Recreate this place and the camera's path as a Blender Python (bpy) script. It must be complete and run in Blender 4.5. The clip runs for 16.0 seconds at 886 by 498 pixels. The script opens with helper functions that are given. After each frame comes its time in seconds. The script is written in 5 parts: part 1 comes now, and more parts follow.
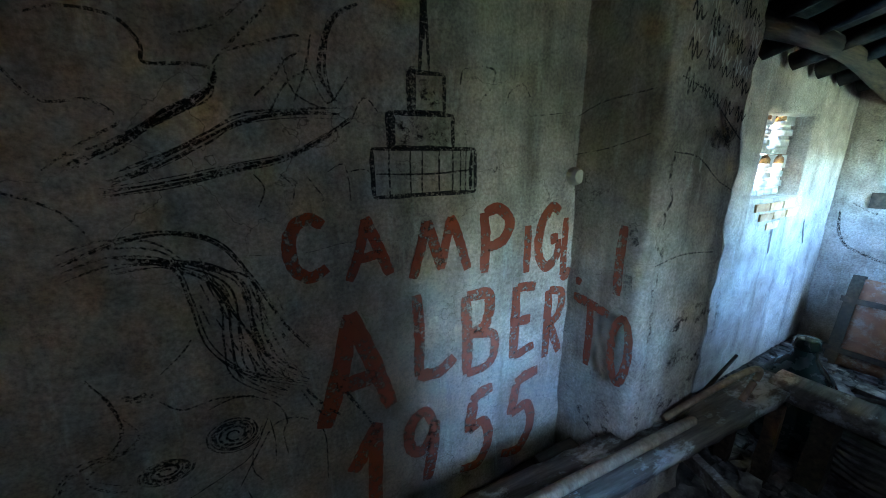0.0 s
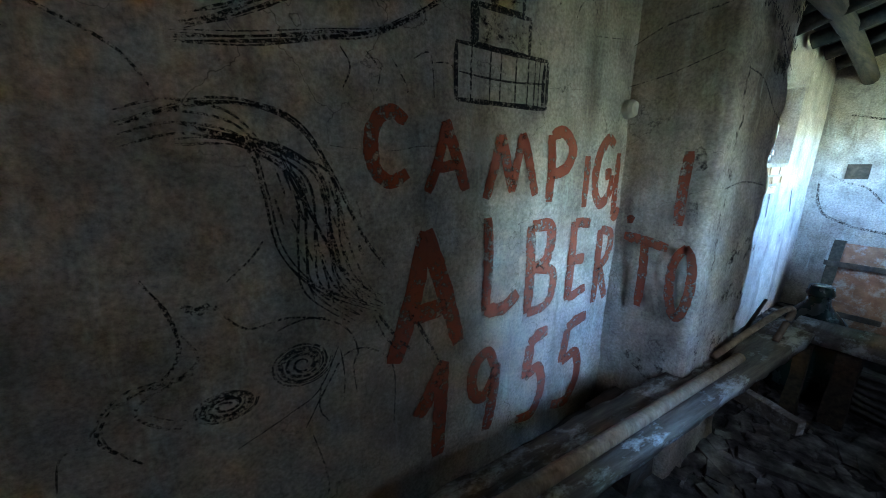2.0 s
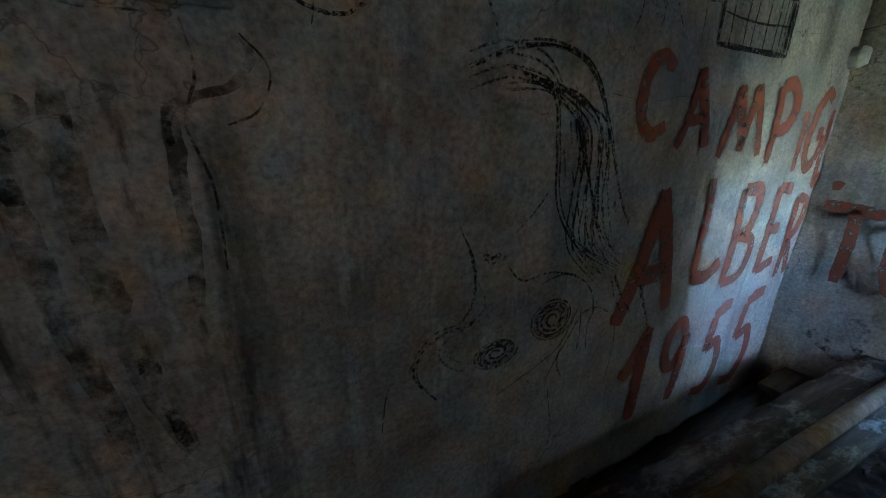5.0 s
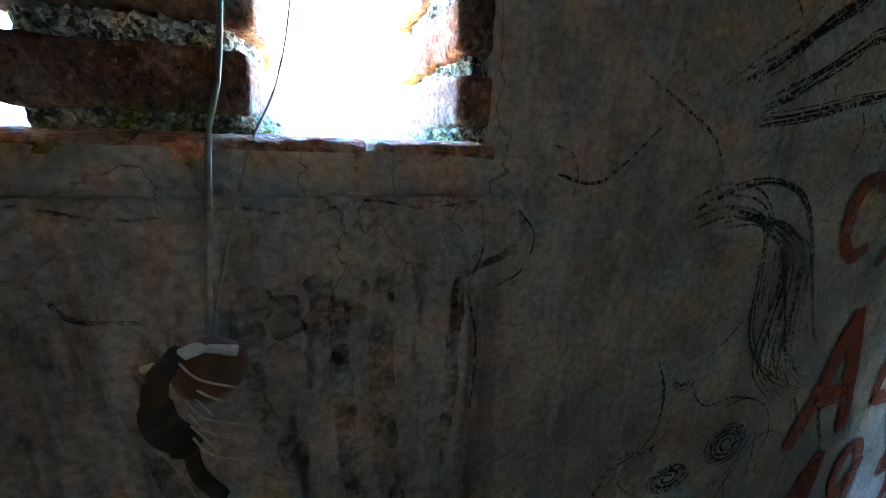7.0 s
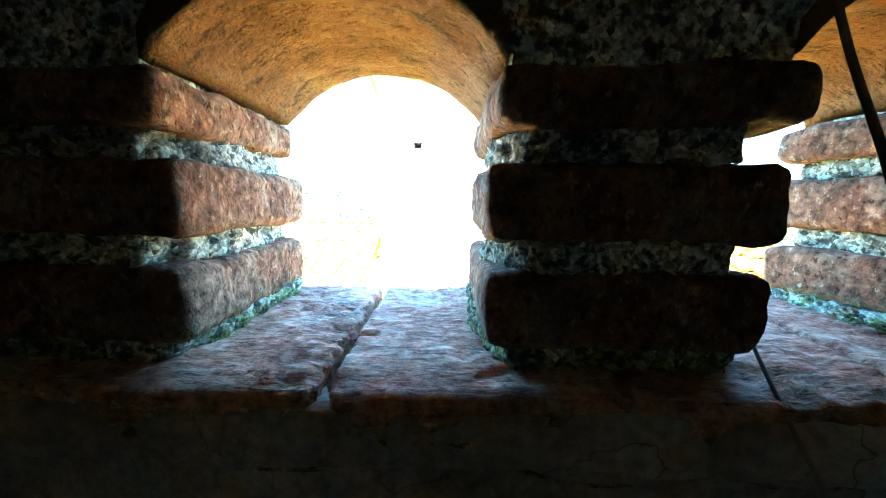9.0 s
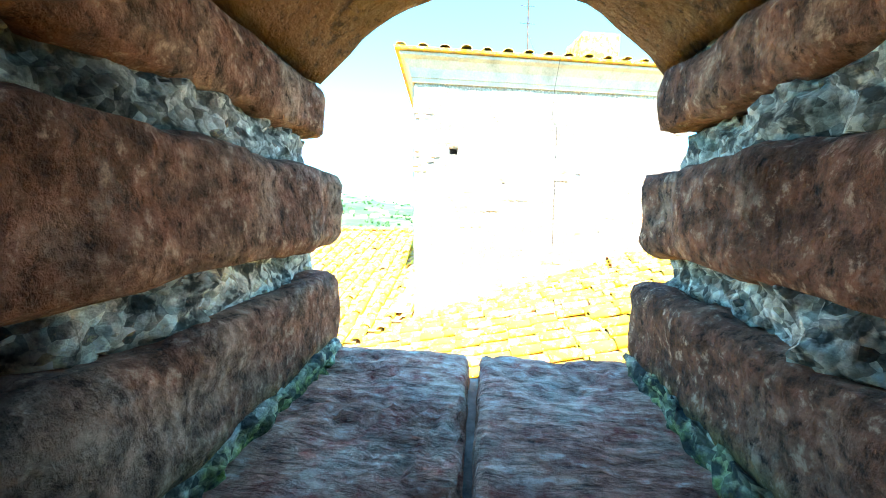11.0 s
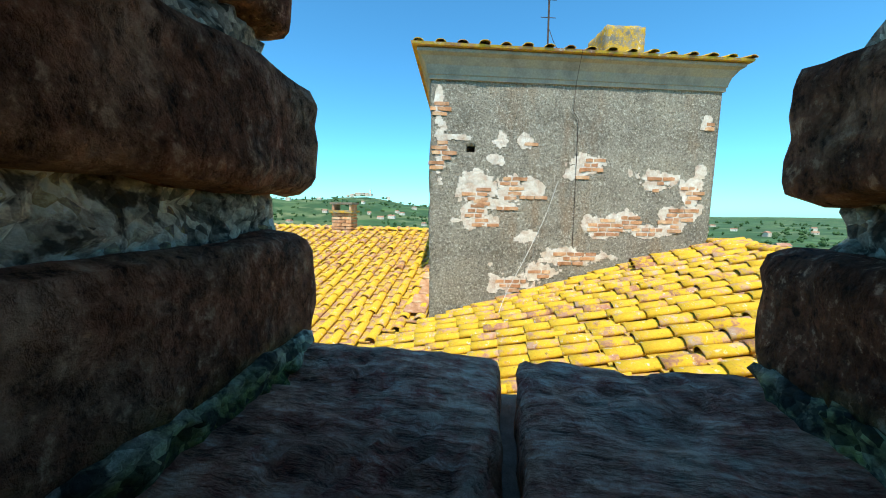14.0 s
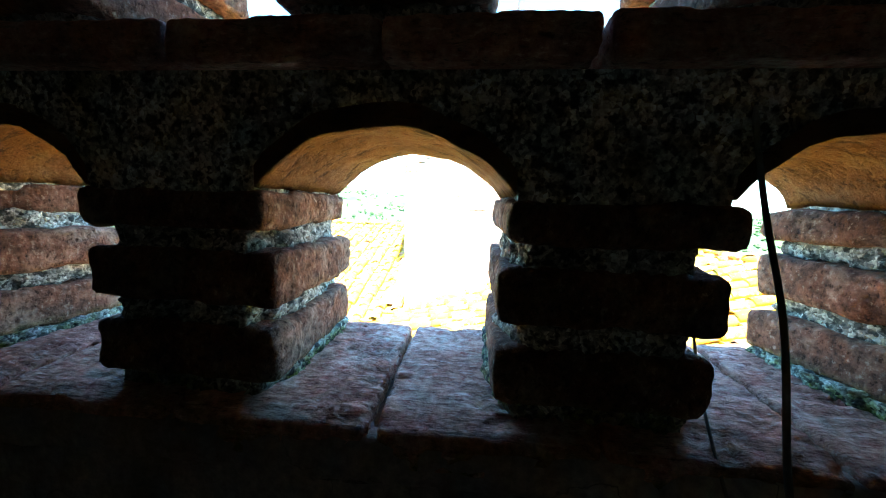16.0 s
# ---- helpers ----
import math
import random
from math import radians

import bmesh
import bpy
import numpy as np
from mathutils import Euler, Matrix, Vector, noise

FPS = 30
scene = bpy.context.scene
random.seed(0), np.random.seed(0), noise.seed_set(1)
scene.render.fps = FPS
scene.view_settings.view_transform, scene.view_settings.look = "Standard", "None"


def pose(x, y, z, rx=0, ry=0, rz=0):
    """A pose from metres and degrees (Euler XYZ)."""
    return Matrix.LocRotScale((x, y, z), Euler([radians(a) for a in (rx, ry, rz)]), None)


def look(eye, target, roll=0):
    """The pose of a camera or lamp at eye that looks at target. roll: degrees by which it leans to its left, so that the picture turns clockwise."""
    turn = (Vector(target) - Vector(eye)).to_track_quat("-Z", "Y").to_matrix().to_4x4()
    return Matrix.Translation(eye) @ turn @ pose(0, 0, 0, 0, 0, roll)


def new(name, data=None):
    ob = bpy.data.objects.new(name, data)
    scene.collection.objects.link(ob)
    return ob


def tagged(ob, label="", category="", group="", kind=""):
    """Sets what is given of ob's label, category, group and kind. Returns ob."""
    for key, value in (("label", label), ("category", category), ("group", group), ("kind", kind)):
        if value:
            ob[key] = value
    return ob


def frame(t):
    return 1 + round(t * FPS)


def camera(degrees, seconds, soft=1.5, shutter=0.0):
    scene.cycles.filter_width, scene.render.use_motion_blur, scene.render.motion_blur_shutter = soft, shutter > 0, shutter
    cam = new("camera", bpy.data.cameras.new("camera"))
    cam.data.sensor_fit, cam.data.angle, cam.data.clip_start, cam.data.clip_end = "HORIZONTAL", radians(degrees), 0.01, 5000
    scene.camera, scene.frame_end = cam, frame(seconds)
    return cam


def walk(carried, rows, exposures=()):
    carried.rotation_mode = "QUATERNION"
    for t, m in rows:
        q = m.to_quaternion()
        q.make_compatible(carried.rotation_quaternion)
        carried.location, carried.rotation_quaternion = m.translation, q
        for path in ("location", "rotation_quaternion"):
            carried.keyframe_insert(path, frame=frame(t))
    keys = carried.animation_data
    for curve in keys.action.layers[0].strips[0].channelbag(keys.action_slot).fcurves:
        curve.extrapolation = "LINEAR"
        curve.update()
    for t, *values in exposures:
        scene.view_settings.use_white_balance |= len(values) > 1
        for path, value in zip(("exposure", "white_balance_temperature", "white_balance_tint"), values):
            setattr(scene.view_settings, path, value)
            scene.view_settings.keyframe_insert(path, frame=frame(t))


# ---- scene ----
# ---- camera ----
cam = camera(104.8, 16.0, soft=1.0)
PATH = [
    (0, look((1.414, -1.014, 1.606), (2.307, 0.703, 1.104), -1.0)),
    (0.5, look((1.357, -0.975, 1.540), (2.291, 0.715, 1.018), -1.9)),
    (1, look((1.296, -0.925, 1.472), (2.287, 0.744, 0.989), -1.8)),
    (1.5, look((1.212, -0.876, 1.396), (2.236, 0.773, 0.915), -1.3)),
    (2, look((1.135, -0.822, 1.328), (2.190, 0.807, 0.845), -0.3)),
    (2.5, look((1.052, -0.778, 1.277), (2.141, 0.825, 0.783), 0.3)),
    (3, look((0.965, -0.736, 1.252), (2.041, 0.869, 0.735), 0.6)),
    (5.5, look((0.606, -0.524, 1.306), (1.374, 1.216, 0.689), -0.2)),
    (6, look((0.542, -0.496, 1.364), (1.247, 1.278, 0.769), 0.4)),
    (6.5, look((0.478, -0.475, 1.423), (1.153, 1.314, 0.837), 0.3)),
    (7, look((0.411, -0.428, 1.473), (1.006, 1.418, 0.984), 0.9)),
    (7.5, look((0.332, -0.382, 1.522), (0.680, 1.560, 1.195), 1.4)),
    (8, look((0.262, -0.344, 1.567), (0.397, 1.639, 1.341), 1.7)),
    (8.5, look((0.172, -0.291, 1.614), (0.177, 1.695, 1.382), 1.7)),
    (9, look((0.096, -0.256, 1.635), (0.037, 1.724, 1.360), 0.5)),
    (9.5, look((0.033, -0.204, 1.661), (-0.078, 1.780, 1.433), 1.2)),
    (10, look((0.012, -0.158, 1.662), (-0.145, 1.823, 1.432), 0.9)),
    (12.5, look((-0.002, 0.060, 1.588), (-0.304, 1.996, 1.348), 0.9)),
    (13, look((-0.005, 0.066, 1.588), (-0.325, 1.998, 1.343), 0.5)),
    (13.5, look((-0.007, 0.067, 1.588), (-0.329, 2.000, 1.355), 0.4)),
    (14, look((-0.010, 0.034, 1.597), (-0.328, 1.978, 1.373), 0.9)),
    (14.5, look((-0.013, -0.038, 1.620), (-0.326, 1.926, 1.404), 0.6)),
    (15, look((0.005, -0.092, 1.643), (-0.310, 1.871, 1.436), 0.5)),
    (15.5, look((0.046, -0.205, 1.655), (-0.259, 1.760, 1.433), 0.7)),
    (16, look((0.097, -0.337, 1.729), (-0.091, 1.635, 1.450), 1.9)),
]

EXPOSURES = [(0, 7.05, 6150, 28), (1.0, 7.15, 6300, 29), (2.0, 7.3, 6450, 31), (3.2, 7.5, 6550, 34), (5.5, 7.2, 6350, 31), (6.5, 7.2, 6350, 30), (7, 7.3, 6350, 25), (7.5, 6.05, 6400, 13), (8, 5.3, 6400, 8), (8.5, 4.9, 6400, 6), (9, 4.75, 6400, 5), (10.2, 4.4, 6400, 5), (11.2, 2.4, 6500, 4),
             (12.3, 0.2, 6500, 2), (14.0, 0.15, 6500, 2), (14.6, 0.55, 6500, 8), (15.0, 1.1, 6500, 14), (15.5, 2.25, 6500, 15), (16, 3.4, 6500, 15)]
walk(cam, PATH, EXPOSURES)

# ---- world, sun, daylight ----
SUN_ELEVATION, SUN_AZIMUTH = radians(58), radians(171)   # azimuth from +y towards +x
world = bpy.data.worlds.new("sky")
scene.world = world
world.use_nodes = True
wn, wl = world.node_tree.nodes, world.node_tree.links
sky = wn.new("ShaderNodeTexSky")
sky.sky_type, sky.sun_disc = "NISHITA", False
sky.sun_elevation, sky.sun_rotation = SUN_ELEVATION, SUN_AZIMUTH
sky.air_density, sky.dust_density, sky.ozone_density = 1.0, 0.3, 2.0
blue = wn.new("ShaderNodeMix")
blue.data_type, blue.blend_type = "RGBA", "MULTIPLY"
blue.inputs[0].default_value, blue.inputs[7].default_value = 1.0, (0.54, 1.22, 1.52, 1)
wl.new(sky.outputs[0], blue.inputs[6])
wl.new(blue.outputs[2], wn["Background"].inputs[0])
wn["Background"].inputs[1].default_value = 0.15
sun = new("sun", bpy.data.lights.new("sun", "SUN"))
sun.data.energy, sun.data.angle, sun.data.color = 5.0, radians(0.5), (1.0, 0.95, 0.86)
sx, sy, sz = math.sin(SUN_AZIMUTH) * math.cos(SUN_ELEVATION), math.cos(SUN_AZIMUTH) * math.cos(SUN_ELEVATION), math.sin(SUN_ELEVATION)
sun.matrix_world = look((sx * 50, sy * 50, sz * 50), (0, 0, 0))
Y_LAMP = -1.49
# area lamps added at two unseen south openings, beside the sky's own light
for x, z, wide, watts, tint, aim in ((4.85, 1.44, 0.58, 0.04, (0.30, 0.58, 1.0), 4.6), (2.245, 1.225, 0.12, 0.012, (0.50, 0.75, 1.0), 2.6)):
    day = new("added_daylight", bpy.data.lights.new("added_daylight", "AREA"))
    day.data.shape, day.data.size, day.data.size_y, day.data.energy, day.data.color = "RECTANGLE", wide, 0.46, watts, tint
    day.data.spread = radians(140)
    day.matrix_world = look((x, Y_LAMP, z), (aim, -0.3, z - 0.7))

# ---- materials ----
def base(name, rough=0.9, metal=0.0):
    m = bpy.data.materials.new(name)
    m.use_nodes = True
    b = m.node_tree.nodes["Principled BSDF"]
    b.inputs["Roughness"].default_value, b.inputs["Metallic"].default_value = rough, metal
    b.inputs["Specular IOR Level"].default_value = 0.3
    return m, m.node_tree.nodes, m.node_tree.links, b


def tex(nodes, links, scale, detail=6, stretch=(1, 1, 1), vec="Object", rough=0.6, shift=0):
    c = nodes.new("ShaderNodeTexCoord")
    mp = nodes.new("ShaderNodeMapping")
    mp.inputs["Scale"].default_value = stretch
    mp.inputs["Location"].default_value = (shift, shift * 0.7, shift * 1.3)
    if vec == "World":
        g = nodes.new("ShaderNodeNewGeometry")
        links.new(g.outputs["Position"], mp.inputs[0])
    else:
        links.new(c.outputs[vec], mp.inputs[0])
    n = nodes.new("ShaderNodeTexNoise")
    n.inputs["Scale"].default_value, n.inputs["Detail"].default_value, n.inputs["Roughness"].default_value = scale, detail, rough
    links.new(mp.outputs[0], n.inputs["Vector"])
    return n.outputs["Fac"]


def ramp(nodes, links, fac, stops):
    r = nodes.new("ShaderNodeValToRGB")
    while len(r.color_ramp.elements) < len(stops):
        r.color_ramp.elements.new(0.5)
    for e, (p, c) in zip(r.color_ramp.elements, stops):
        e.position, e.color = p, (*c, 1) if len(c) == 3 else c
    links.new(fac, r.inputs[0])
    return r.outputs[0]


def mix(nodes, links, fac, a, b, blend="MIX"):
    m = nodes.new("ShaderNodeMix")
    m.data_type, m.blend_type = "RGBA", blend
    for sock, v in ((m.inputs[0], fac), (m.inputs[6], a), (m.inputs[7], b)):
        if isinstance(v, bpy.types.NodeSocket):
            links.new(v, sock)
        else:
            sock.default_value = v if not isinstance(v, tuple) else (*v, 1)
    return m.outputs[2]


def bump(nodes, links, b, height, strength, dist):
    n = nodes.new("ShaderNodeBump")
    n.inputs["Strength"].default_value, n.inputs["Distance"].default_value = strength, dist
    links.new(height, n.inputs["Height"])
    links.new(n.outputs[0], b.inputs["Normal"])


G = lambda v: (v, v, v)


def rough_mat(name, lo, mid, hi, scale=8, fine=60, rough=0.92, relief=0.6, dist=0.004, vec="Object", vary=0.0, grain=0.55, stretch=(1, 1, 1)):
    """Mineral surface: blotches, grain, relief; vary: object to object."""
    m, n, l, b = base(name, rough)
    big = tex(n, l, scale, 5, stretch, vec)
    small = tex(n, l, fine, 8, (1, 1, 1), vec, 0.7, 3.1)
    col = ramp(n, l, big, [(0.3, lo), (0.5, mid), (0.7, hi)])
    col = mix(n, l, grain, col, ramp(n, l, small, [(0.3, G(0.35)), (0.5, G(0.5)), (0.72, G(0.72))]), "OVERLAY")
    if vary:
        o = n.new("ShaderNodeObjectInfo")
        col = mix(n, l, vary, col, ramp(n, l, o.outputs["Random"], [(0.0, G(0.25)), (1.0, G(0.75))]), "OVERLAY")
    l.new(col, b.inputs["Base Color"])
    bump(n, l, b, small, relief, dist)
    return m


def plaster_mat(name):
    m, n, l, b = base(name, 0.95)
    big = tex(n, l, 1.7, 6, (1, 1, 1), "World")
    mid = tex(n, l, 7, 8, (1, 1, 1), "World", 0.65, 2)
    run = tex(n, l, 9, 5, (1, 1, 0.12), "World", 0.6, 5)
    fine = tex(n, l, 90, 8, (1, 1, 1), "World", 0.7, 1)
    col = ramp(n, l, big, [(0.3, (0.29, 0.215, 0.165)), (0.5, (0.45, 0.345, 0.28)), (0.68, (0.55, 0.45, 0.38))])
    col = mix(n, l, 0.7, col, ramp(n, l, mid, [(0.3, G(0.24)), (0.5, G(0.5)), (0.7, G(0.70))]), "OVERLAY")
    streak = ramp(n, l, run, [(0.52, G(0)), (0.72, G(0.6))])
    col = mix(n, l, streak, col, (0.13, 0.105, 0.08))
    # soot runs that fan down from under the window
    ps = n.new("ShaderNodeNewGeometry")
    sp = n.new("ShaderNodeSeparateXYZ")
    l.new(ps.outputs["Position"], sp.inputs[0])
    zone = None
    for axis, a0, a1 in (("X", 0.70, 0.56), ("X", -1.4, -1.0), ("Z", 1.42, 1.28)):
        r = n.new("ShaderNodeMapRange")
        r.inputs["From Min"].default_value, r.inputs["From Max"].default_value = a0, a1
        l.new(sp.outputs[axis], r.inputs["Value"])
        if zone is None:
            zone = r.outputs[0]
        else:
            k = n.new("ShaderNodeMath")
            k.operation = "MULTIPLY"
            l.new(zone, k.inputs[0])
            l.new(r.outputs[0], k.inputs[1])
            zone = k.outputs[0]
    soot = tex(n, l, 15, 6, (1, 1, 0.13), "World", 0.62, 13)
    soot2 = tex(n, l, 26, 5, (1, 1, 0.30), "World", 0.6, 17)
    for s_, lo_, hi_, am in ((soot, 0.47, 0.61, 0.92), (soot2, 0.57, 0.68, 0.8)):
        k = n.new("ShaderNodeMath")
        k.operation = "MULTIPLY"
        l.new(zone, k.inputs[0])
        l.new(ramp(n, l, s_, [(lo_, G(0)), (hi_, G(am))]), k.inputs[1])
        col = mix(n, l, k.outputs[0], col, (0.055, 0.043, 0.035))
    col = mix(n, l, ramp(n, l, tex(n, l, 22, 5, (1, 1, 0.16), "World", 0.6, 23), [(0.58, G(0)), (0.72, G(0.55))]), col, (0.60, 0.54, 0.46))
    col = mix(n, l, 0.85, col, ramp(n, l, fine, [(0.32, G(0.26)), (0.68, G(0.72))]), "OVERLAY")
    # scratches and hairline cracks
    v = n.new("ShaderNodeTexVoronoi")
    v.feature = "DISTANCE_TO_EDGE"
    v.inputs["Scale"].default_value = 2.2
    g = n.new("ShaderNodeNewGeometry")
    w = n.new("ShaderNodeVectorMath")
    w.operation = "ADD"
    nz = n.new("ShaderNodeTexNoise")
    nz.inputs["Scale"].default_value, nz.inputs["Detail"].default_value = 3.0, 6
    l.new(g.outputs["Position"], nz.inputs["Vector"])
    l.new(g.outputs["Position"], w.inputs[0])
    l.new(nz.outputs["Color"], w.inputs[1])
    l.new(w.outputs[0], v.inputs["Vector"])
    gate = ramp(n, l, big, [(0.45, G(0)), (0.6, G(0.8))])
    crack = mix(n, l, gate, (0.0, 0.0, 0.0), ramp(n, l, v.outputs["Distance"], [(0.0, G(1)), (0.006, G(0))]))
    col = mix(n, l, crack, col, (0.05, 0.04, 0.03))
    l.new(col, b.inputs["Base Color"])
    h = mix(n, l, 0.35, fine, mid)
    bump(n, l, b, h, 0.7, 0.009)
    return m


def paint_mat(name, col, dark, lo, hi, scale=45):
    """Brushed or rubbed colour, worn through in places to the wall beneath."""
    m, n, l, b = base(name, 0.9)
    f = tex(n, l, scale, 8, (1, 1, 1), "World", 0.75)
    c = tex(n, l, 6, 4, (1, 1, 0.4), "World", 0.6, 4)
    l.new(ramp(n, l, c, [(0.3, dark), (0.65, col)]), b.inputs["Base Color"])
    s = n.new("ShaderNodeMath")
    s.operation = "ADD"
    l.new(f, s.inputs[0])
    l.new(ramp(n, l, c, [(0.3, G(0.0)), (0.8, G(0.14))]), s.inputs[1])
    cover = ramp(n, l, s.outputs[0], [(lo, G(1)), (hi, G(0))])
    t = n.new("ShaderNodeBsdfTransparent")
    mx = n.new("ShaderNodeMixShader")
    l.new(cover, mx.inputs[0])
    l.new(t.outputs[0], mx.inputs[1])
    l.new(b.outputs[0], mx.inputs[2])
    l.new(mx.outputs[0], n["Material Output"].inputs[0])
    return m


def lichen_mat(name, lo, mid, hi, lichen, cover, scale=5, vary=0.35):
    """Fired clay with lichen in patches."""
    m, n, l, b = base(name, 0.9)
    big = tex(n, l, scale, 6, vec="World")
    fine = tex(n, l, 55, 8, vec="World", rough=0.75, shift=2)
    patch = tex(n, l, 9, 8, vec="World", rough=0.75, shift=7)
    pale = tex(n, l, 16, 6, vec="World", rough=0.7, shift=11)
    col = ramp(n, l, big, [(0.3, lo), (0.5, mid), (0.7, hi)])
    o = n.new("ShaderNodeObjectInfo")
    col = mix(n, l, vary, col, ramp(n, l, o.outputs["Random"], [(0, (0.3, 0.22, 0.2)), (0.5, G(0.5)), (1, (0.75, 0.68, 0.6))]), "OVERLAY")
    a = n.new("ShaderNodeMath")
    a.operation = "ADD"
    l.new(patch, a.inputs[0])
    l.new(ramp(n, l, o.outputs["Random"], [(0, G(0.0)), (0.25, G(0.04)), (1, G(0.15))]), a.inputs[1])
    col = mix(n, l, ramp(n, l, a.outputs[0], [(cover, G(0)), (cover + 0.10, G(0.95))]), col, mix(n, l, fine, tuple(c * 0.75 for c in lichen), lichen))
    col = mix(n, l, ramp(n, l, pale, [(0.60, G(0)), (0.66, G(0.85))]), col, (0.66, 0.62, 0.52))
    dark = tex(n, l, 24, 6, vec="World", rough=0.7, shift=19)
    col = mix(n, l, ramp(n, l, dark, [(0.62, G(0)), (0.70, G(0.75))]), col, (0.10, 0.085, 0.06))
    col = mix(n, l, 0.4, col, ramp(n, l, fine, [(0.3, G(0.3)), (0.7, G(0.68))]), "OVERLAY")
    l.new(col, b.inputs["Base Color"])
    bump(n, l, b, fine, 0.5, 0.006)
    return m


def mossy_mat(name, lo, mid, hi, moss, low, high, fine=70, pebble=0, grain=(1, 1, 0.7)):
    """Old brick or mortar, damp and mossy near the sill."""
    m, n, l, b = base(name, 0.93)
    big = tex(n, l, 14, 6, vec="World")
    sm = tex(n, l, fine, 9, vec="World", rough=0.75, shift=2)
    blot = tex(n, l, 30, 7, vec="World", rough=0.7, shift=6)
    o = n.new("ShaderNodeObjectInfo")
    col = ramp(n, l, big, [(0.28, lo), (0.5, mid), (0.72, hi)])
    col = mix(n, l, 0.45, col, ramp(n, l, o.outputs["Random"], [(0, (0.32, 0.27, 0.26)), (0.5, G(0.5)), (1, (0.66, 0.62, 0.58))]), "OVERLAY")
    col = mix(n, l, ramp(n, l, blot, [(0.58, G(0)), (0.7, G(0.42))]), col, (0.34, 0.29, 0.24))
    g = n.new("ShaderNodeNewGeometry")
    s = n.new("ShaderNodeSeparateXYZ")
    l.new(g.outputs["Position"], s.inputs[0])
    r = n.new("ShaderNodeMapRange")
    r.inputs["From Min"].default_value, r.inputs["From Max"].default_value = high, low
    l.new(s.outputs["Z"], r.inputs["Value"])
    k = n.new("ShaderNodeMath")
    k.operation = "MULTIPLY"
    l.new(r.outputs[0], k.inputs[0])
    l.new(ramp(n, l, blot, [(0.40, G(0)), (0.58, G(1))]), k.inputs[1])
    col = mix(n, l, k.outputs[0], col, mix(n, l, sm, moss, (moss[0] * 2.2, moss[1] * 1.7, moss[2] * 1.2)))
    col = mix(n, l, 0.9, col, ramp(n, l, sm, [(0.34, G(0.12)), (0.5, G(0.5)), (0.66, G(0.85))]), "OVERLAY")
    if pebble:
        vo = n.new("ShaderNodeTexVoronoi")
        vo.inputs["Scale"].default_value = 230
        l.new(g.outputs["Position"], vo.inputs["Vector"])
        col = mix(n, l, 0.95, col, ramp(n, l, vo.outputs["Color"], [(0.1, G(0.08)), (0.5, G(0.5)), (0.9, G(0.92))]), "OVERLAY")
        lump = tex(n, l, 75, 4, vec="World", rough=0.6, shift=21)
        col = mix(n, l, ramp(n, l, lump, [(0.40, G(0.9)), (0.48, G(0))]), col, (0.035, 0.032, 0.028))
        pit = mix(n, l, 0.35, lump, ramp(n, l, vo.outputs["Distance"], [(0.1, G(1)), (0.75, G(0))]))
    else:
        hole = tex(n, l, 140, 7, grain, "World", 0.72, 15)
        pit = ramp(n, l, hole, [(0.30, G(0)), (0.52, G(1))])
        col = mix(n, l, ramp(n, l, hole, [(0.34, G(0.95)), (0.46, G(0))]), col, tuple(c * 0.3 for c in lo))
        col = mix(n, l, ramp(n, l, hole, [(0.56, G(0)), (0.66, G(0.7))]), col, tuple(min(1, c * 1.6) for c in hi))
        flaw = tex(n, l, 34, 3, vec="World", rough=0.5, shift=27)
        col = mix(n, l, ramp(n, l, flaw, [(0.27, G(0.35)), (0.40, G(0))]), col, tuple(c * 0.5 for c in lo))
        pit = mix(n, l, 0.4, pit, ramp(n, l, flaw, [(0.28, G(0)), (0.42, G(1))]))
    l.new(col, b.inputs["Base Color"])
    bump(n, l, b, mix(n, l, 0.5, mix(n, l, 0.4, sm, blot), pit), 0.9, 0.008)
    return m


def wood_mat(name, lo, hi, stretch=(1, 12, 12), rough=0.8, white=0.0):
    m, n, l, b = base(name, rough)
    g1 = tex(n, l, 3, 8, stretch)
    g2 = tex(n, l, 14, 8, tuple(s * 0.6 for s in stretch), rough=0.7, shift=4)
    col = ramp(n, l, g1, [(0.3, lo), (0.7, hi)])
    col = mix(n, l, 0.6, col, ramp(n, l, g2, [(0.35, G(0.3)), (0.65, G(0.65))]), "OVERLAY")
    if white:
        w = tex(n, l, 5, 7, (1, 2, 2), rough=0.75, shift=9)
        col = mix(n, l, ramp(n, l, w, [(0.5, G(0)), (0.62, G(white))]), col, (0.62, 0.62, 0.6))
    l.new(col, b.inputs["Base Color"])
    bump(n, l, b, g2, 0.5, 0.004)
    return m


M_PLASTER = plaster_mat("old_stained_plaster")
M_BRICK = mossy_mat("weathered_brick", (0.115, 0.045, 0.025), (0.25, 0.105, 0.062), (0.37, 0.235, 0.16), (0.10, 0.13, 0.03), 1.505, 1.535)
M_MORTAR = mossy_mat("pale_lime_mortar", (0.20, 0.18, 0.14), (0.40, 0.37, 0.31), (0.58, 0.55, 0.48), (0.10, 0.13, 0.03), 1.505, 1.545, 110, 1)
M_SILL = mossy_mat("red_stone_slab", (0.46, 0.17, 0.11), (0.68, 0.30, 0.205), (0.74, 0.46, 0.35), (0.09, 0.11, 0.03), 1.465, 1.512, 80, 0, (0.35, 1.3, 1))
M_SILL.node_tree.nodes["Principled BSDF"].inputs["Roughness"].default_value = 0.8
M_SILL.node_tree.nodes["Principled BSDF"].inputs["Specular IOR Level"].default_value = 0.25
m, n, l, b = base("orange_terracotta", 0.95)
layer = tex(n, l, 55, 7, (0.35, 1.3, 1.3), "World", 0.7)
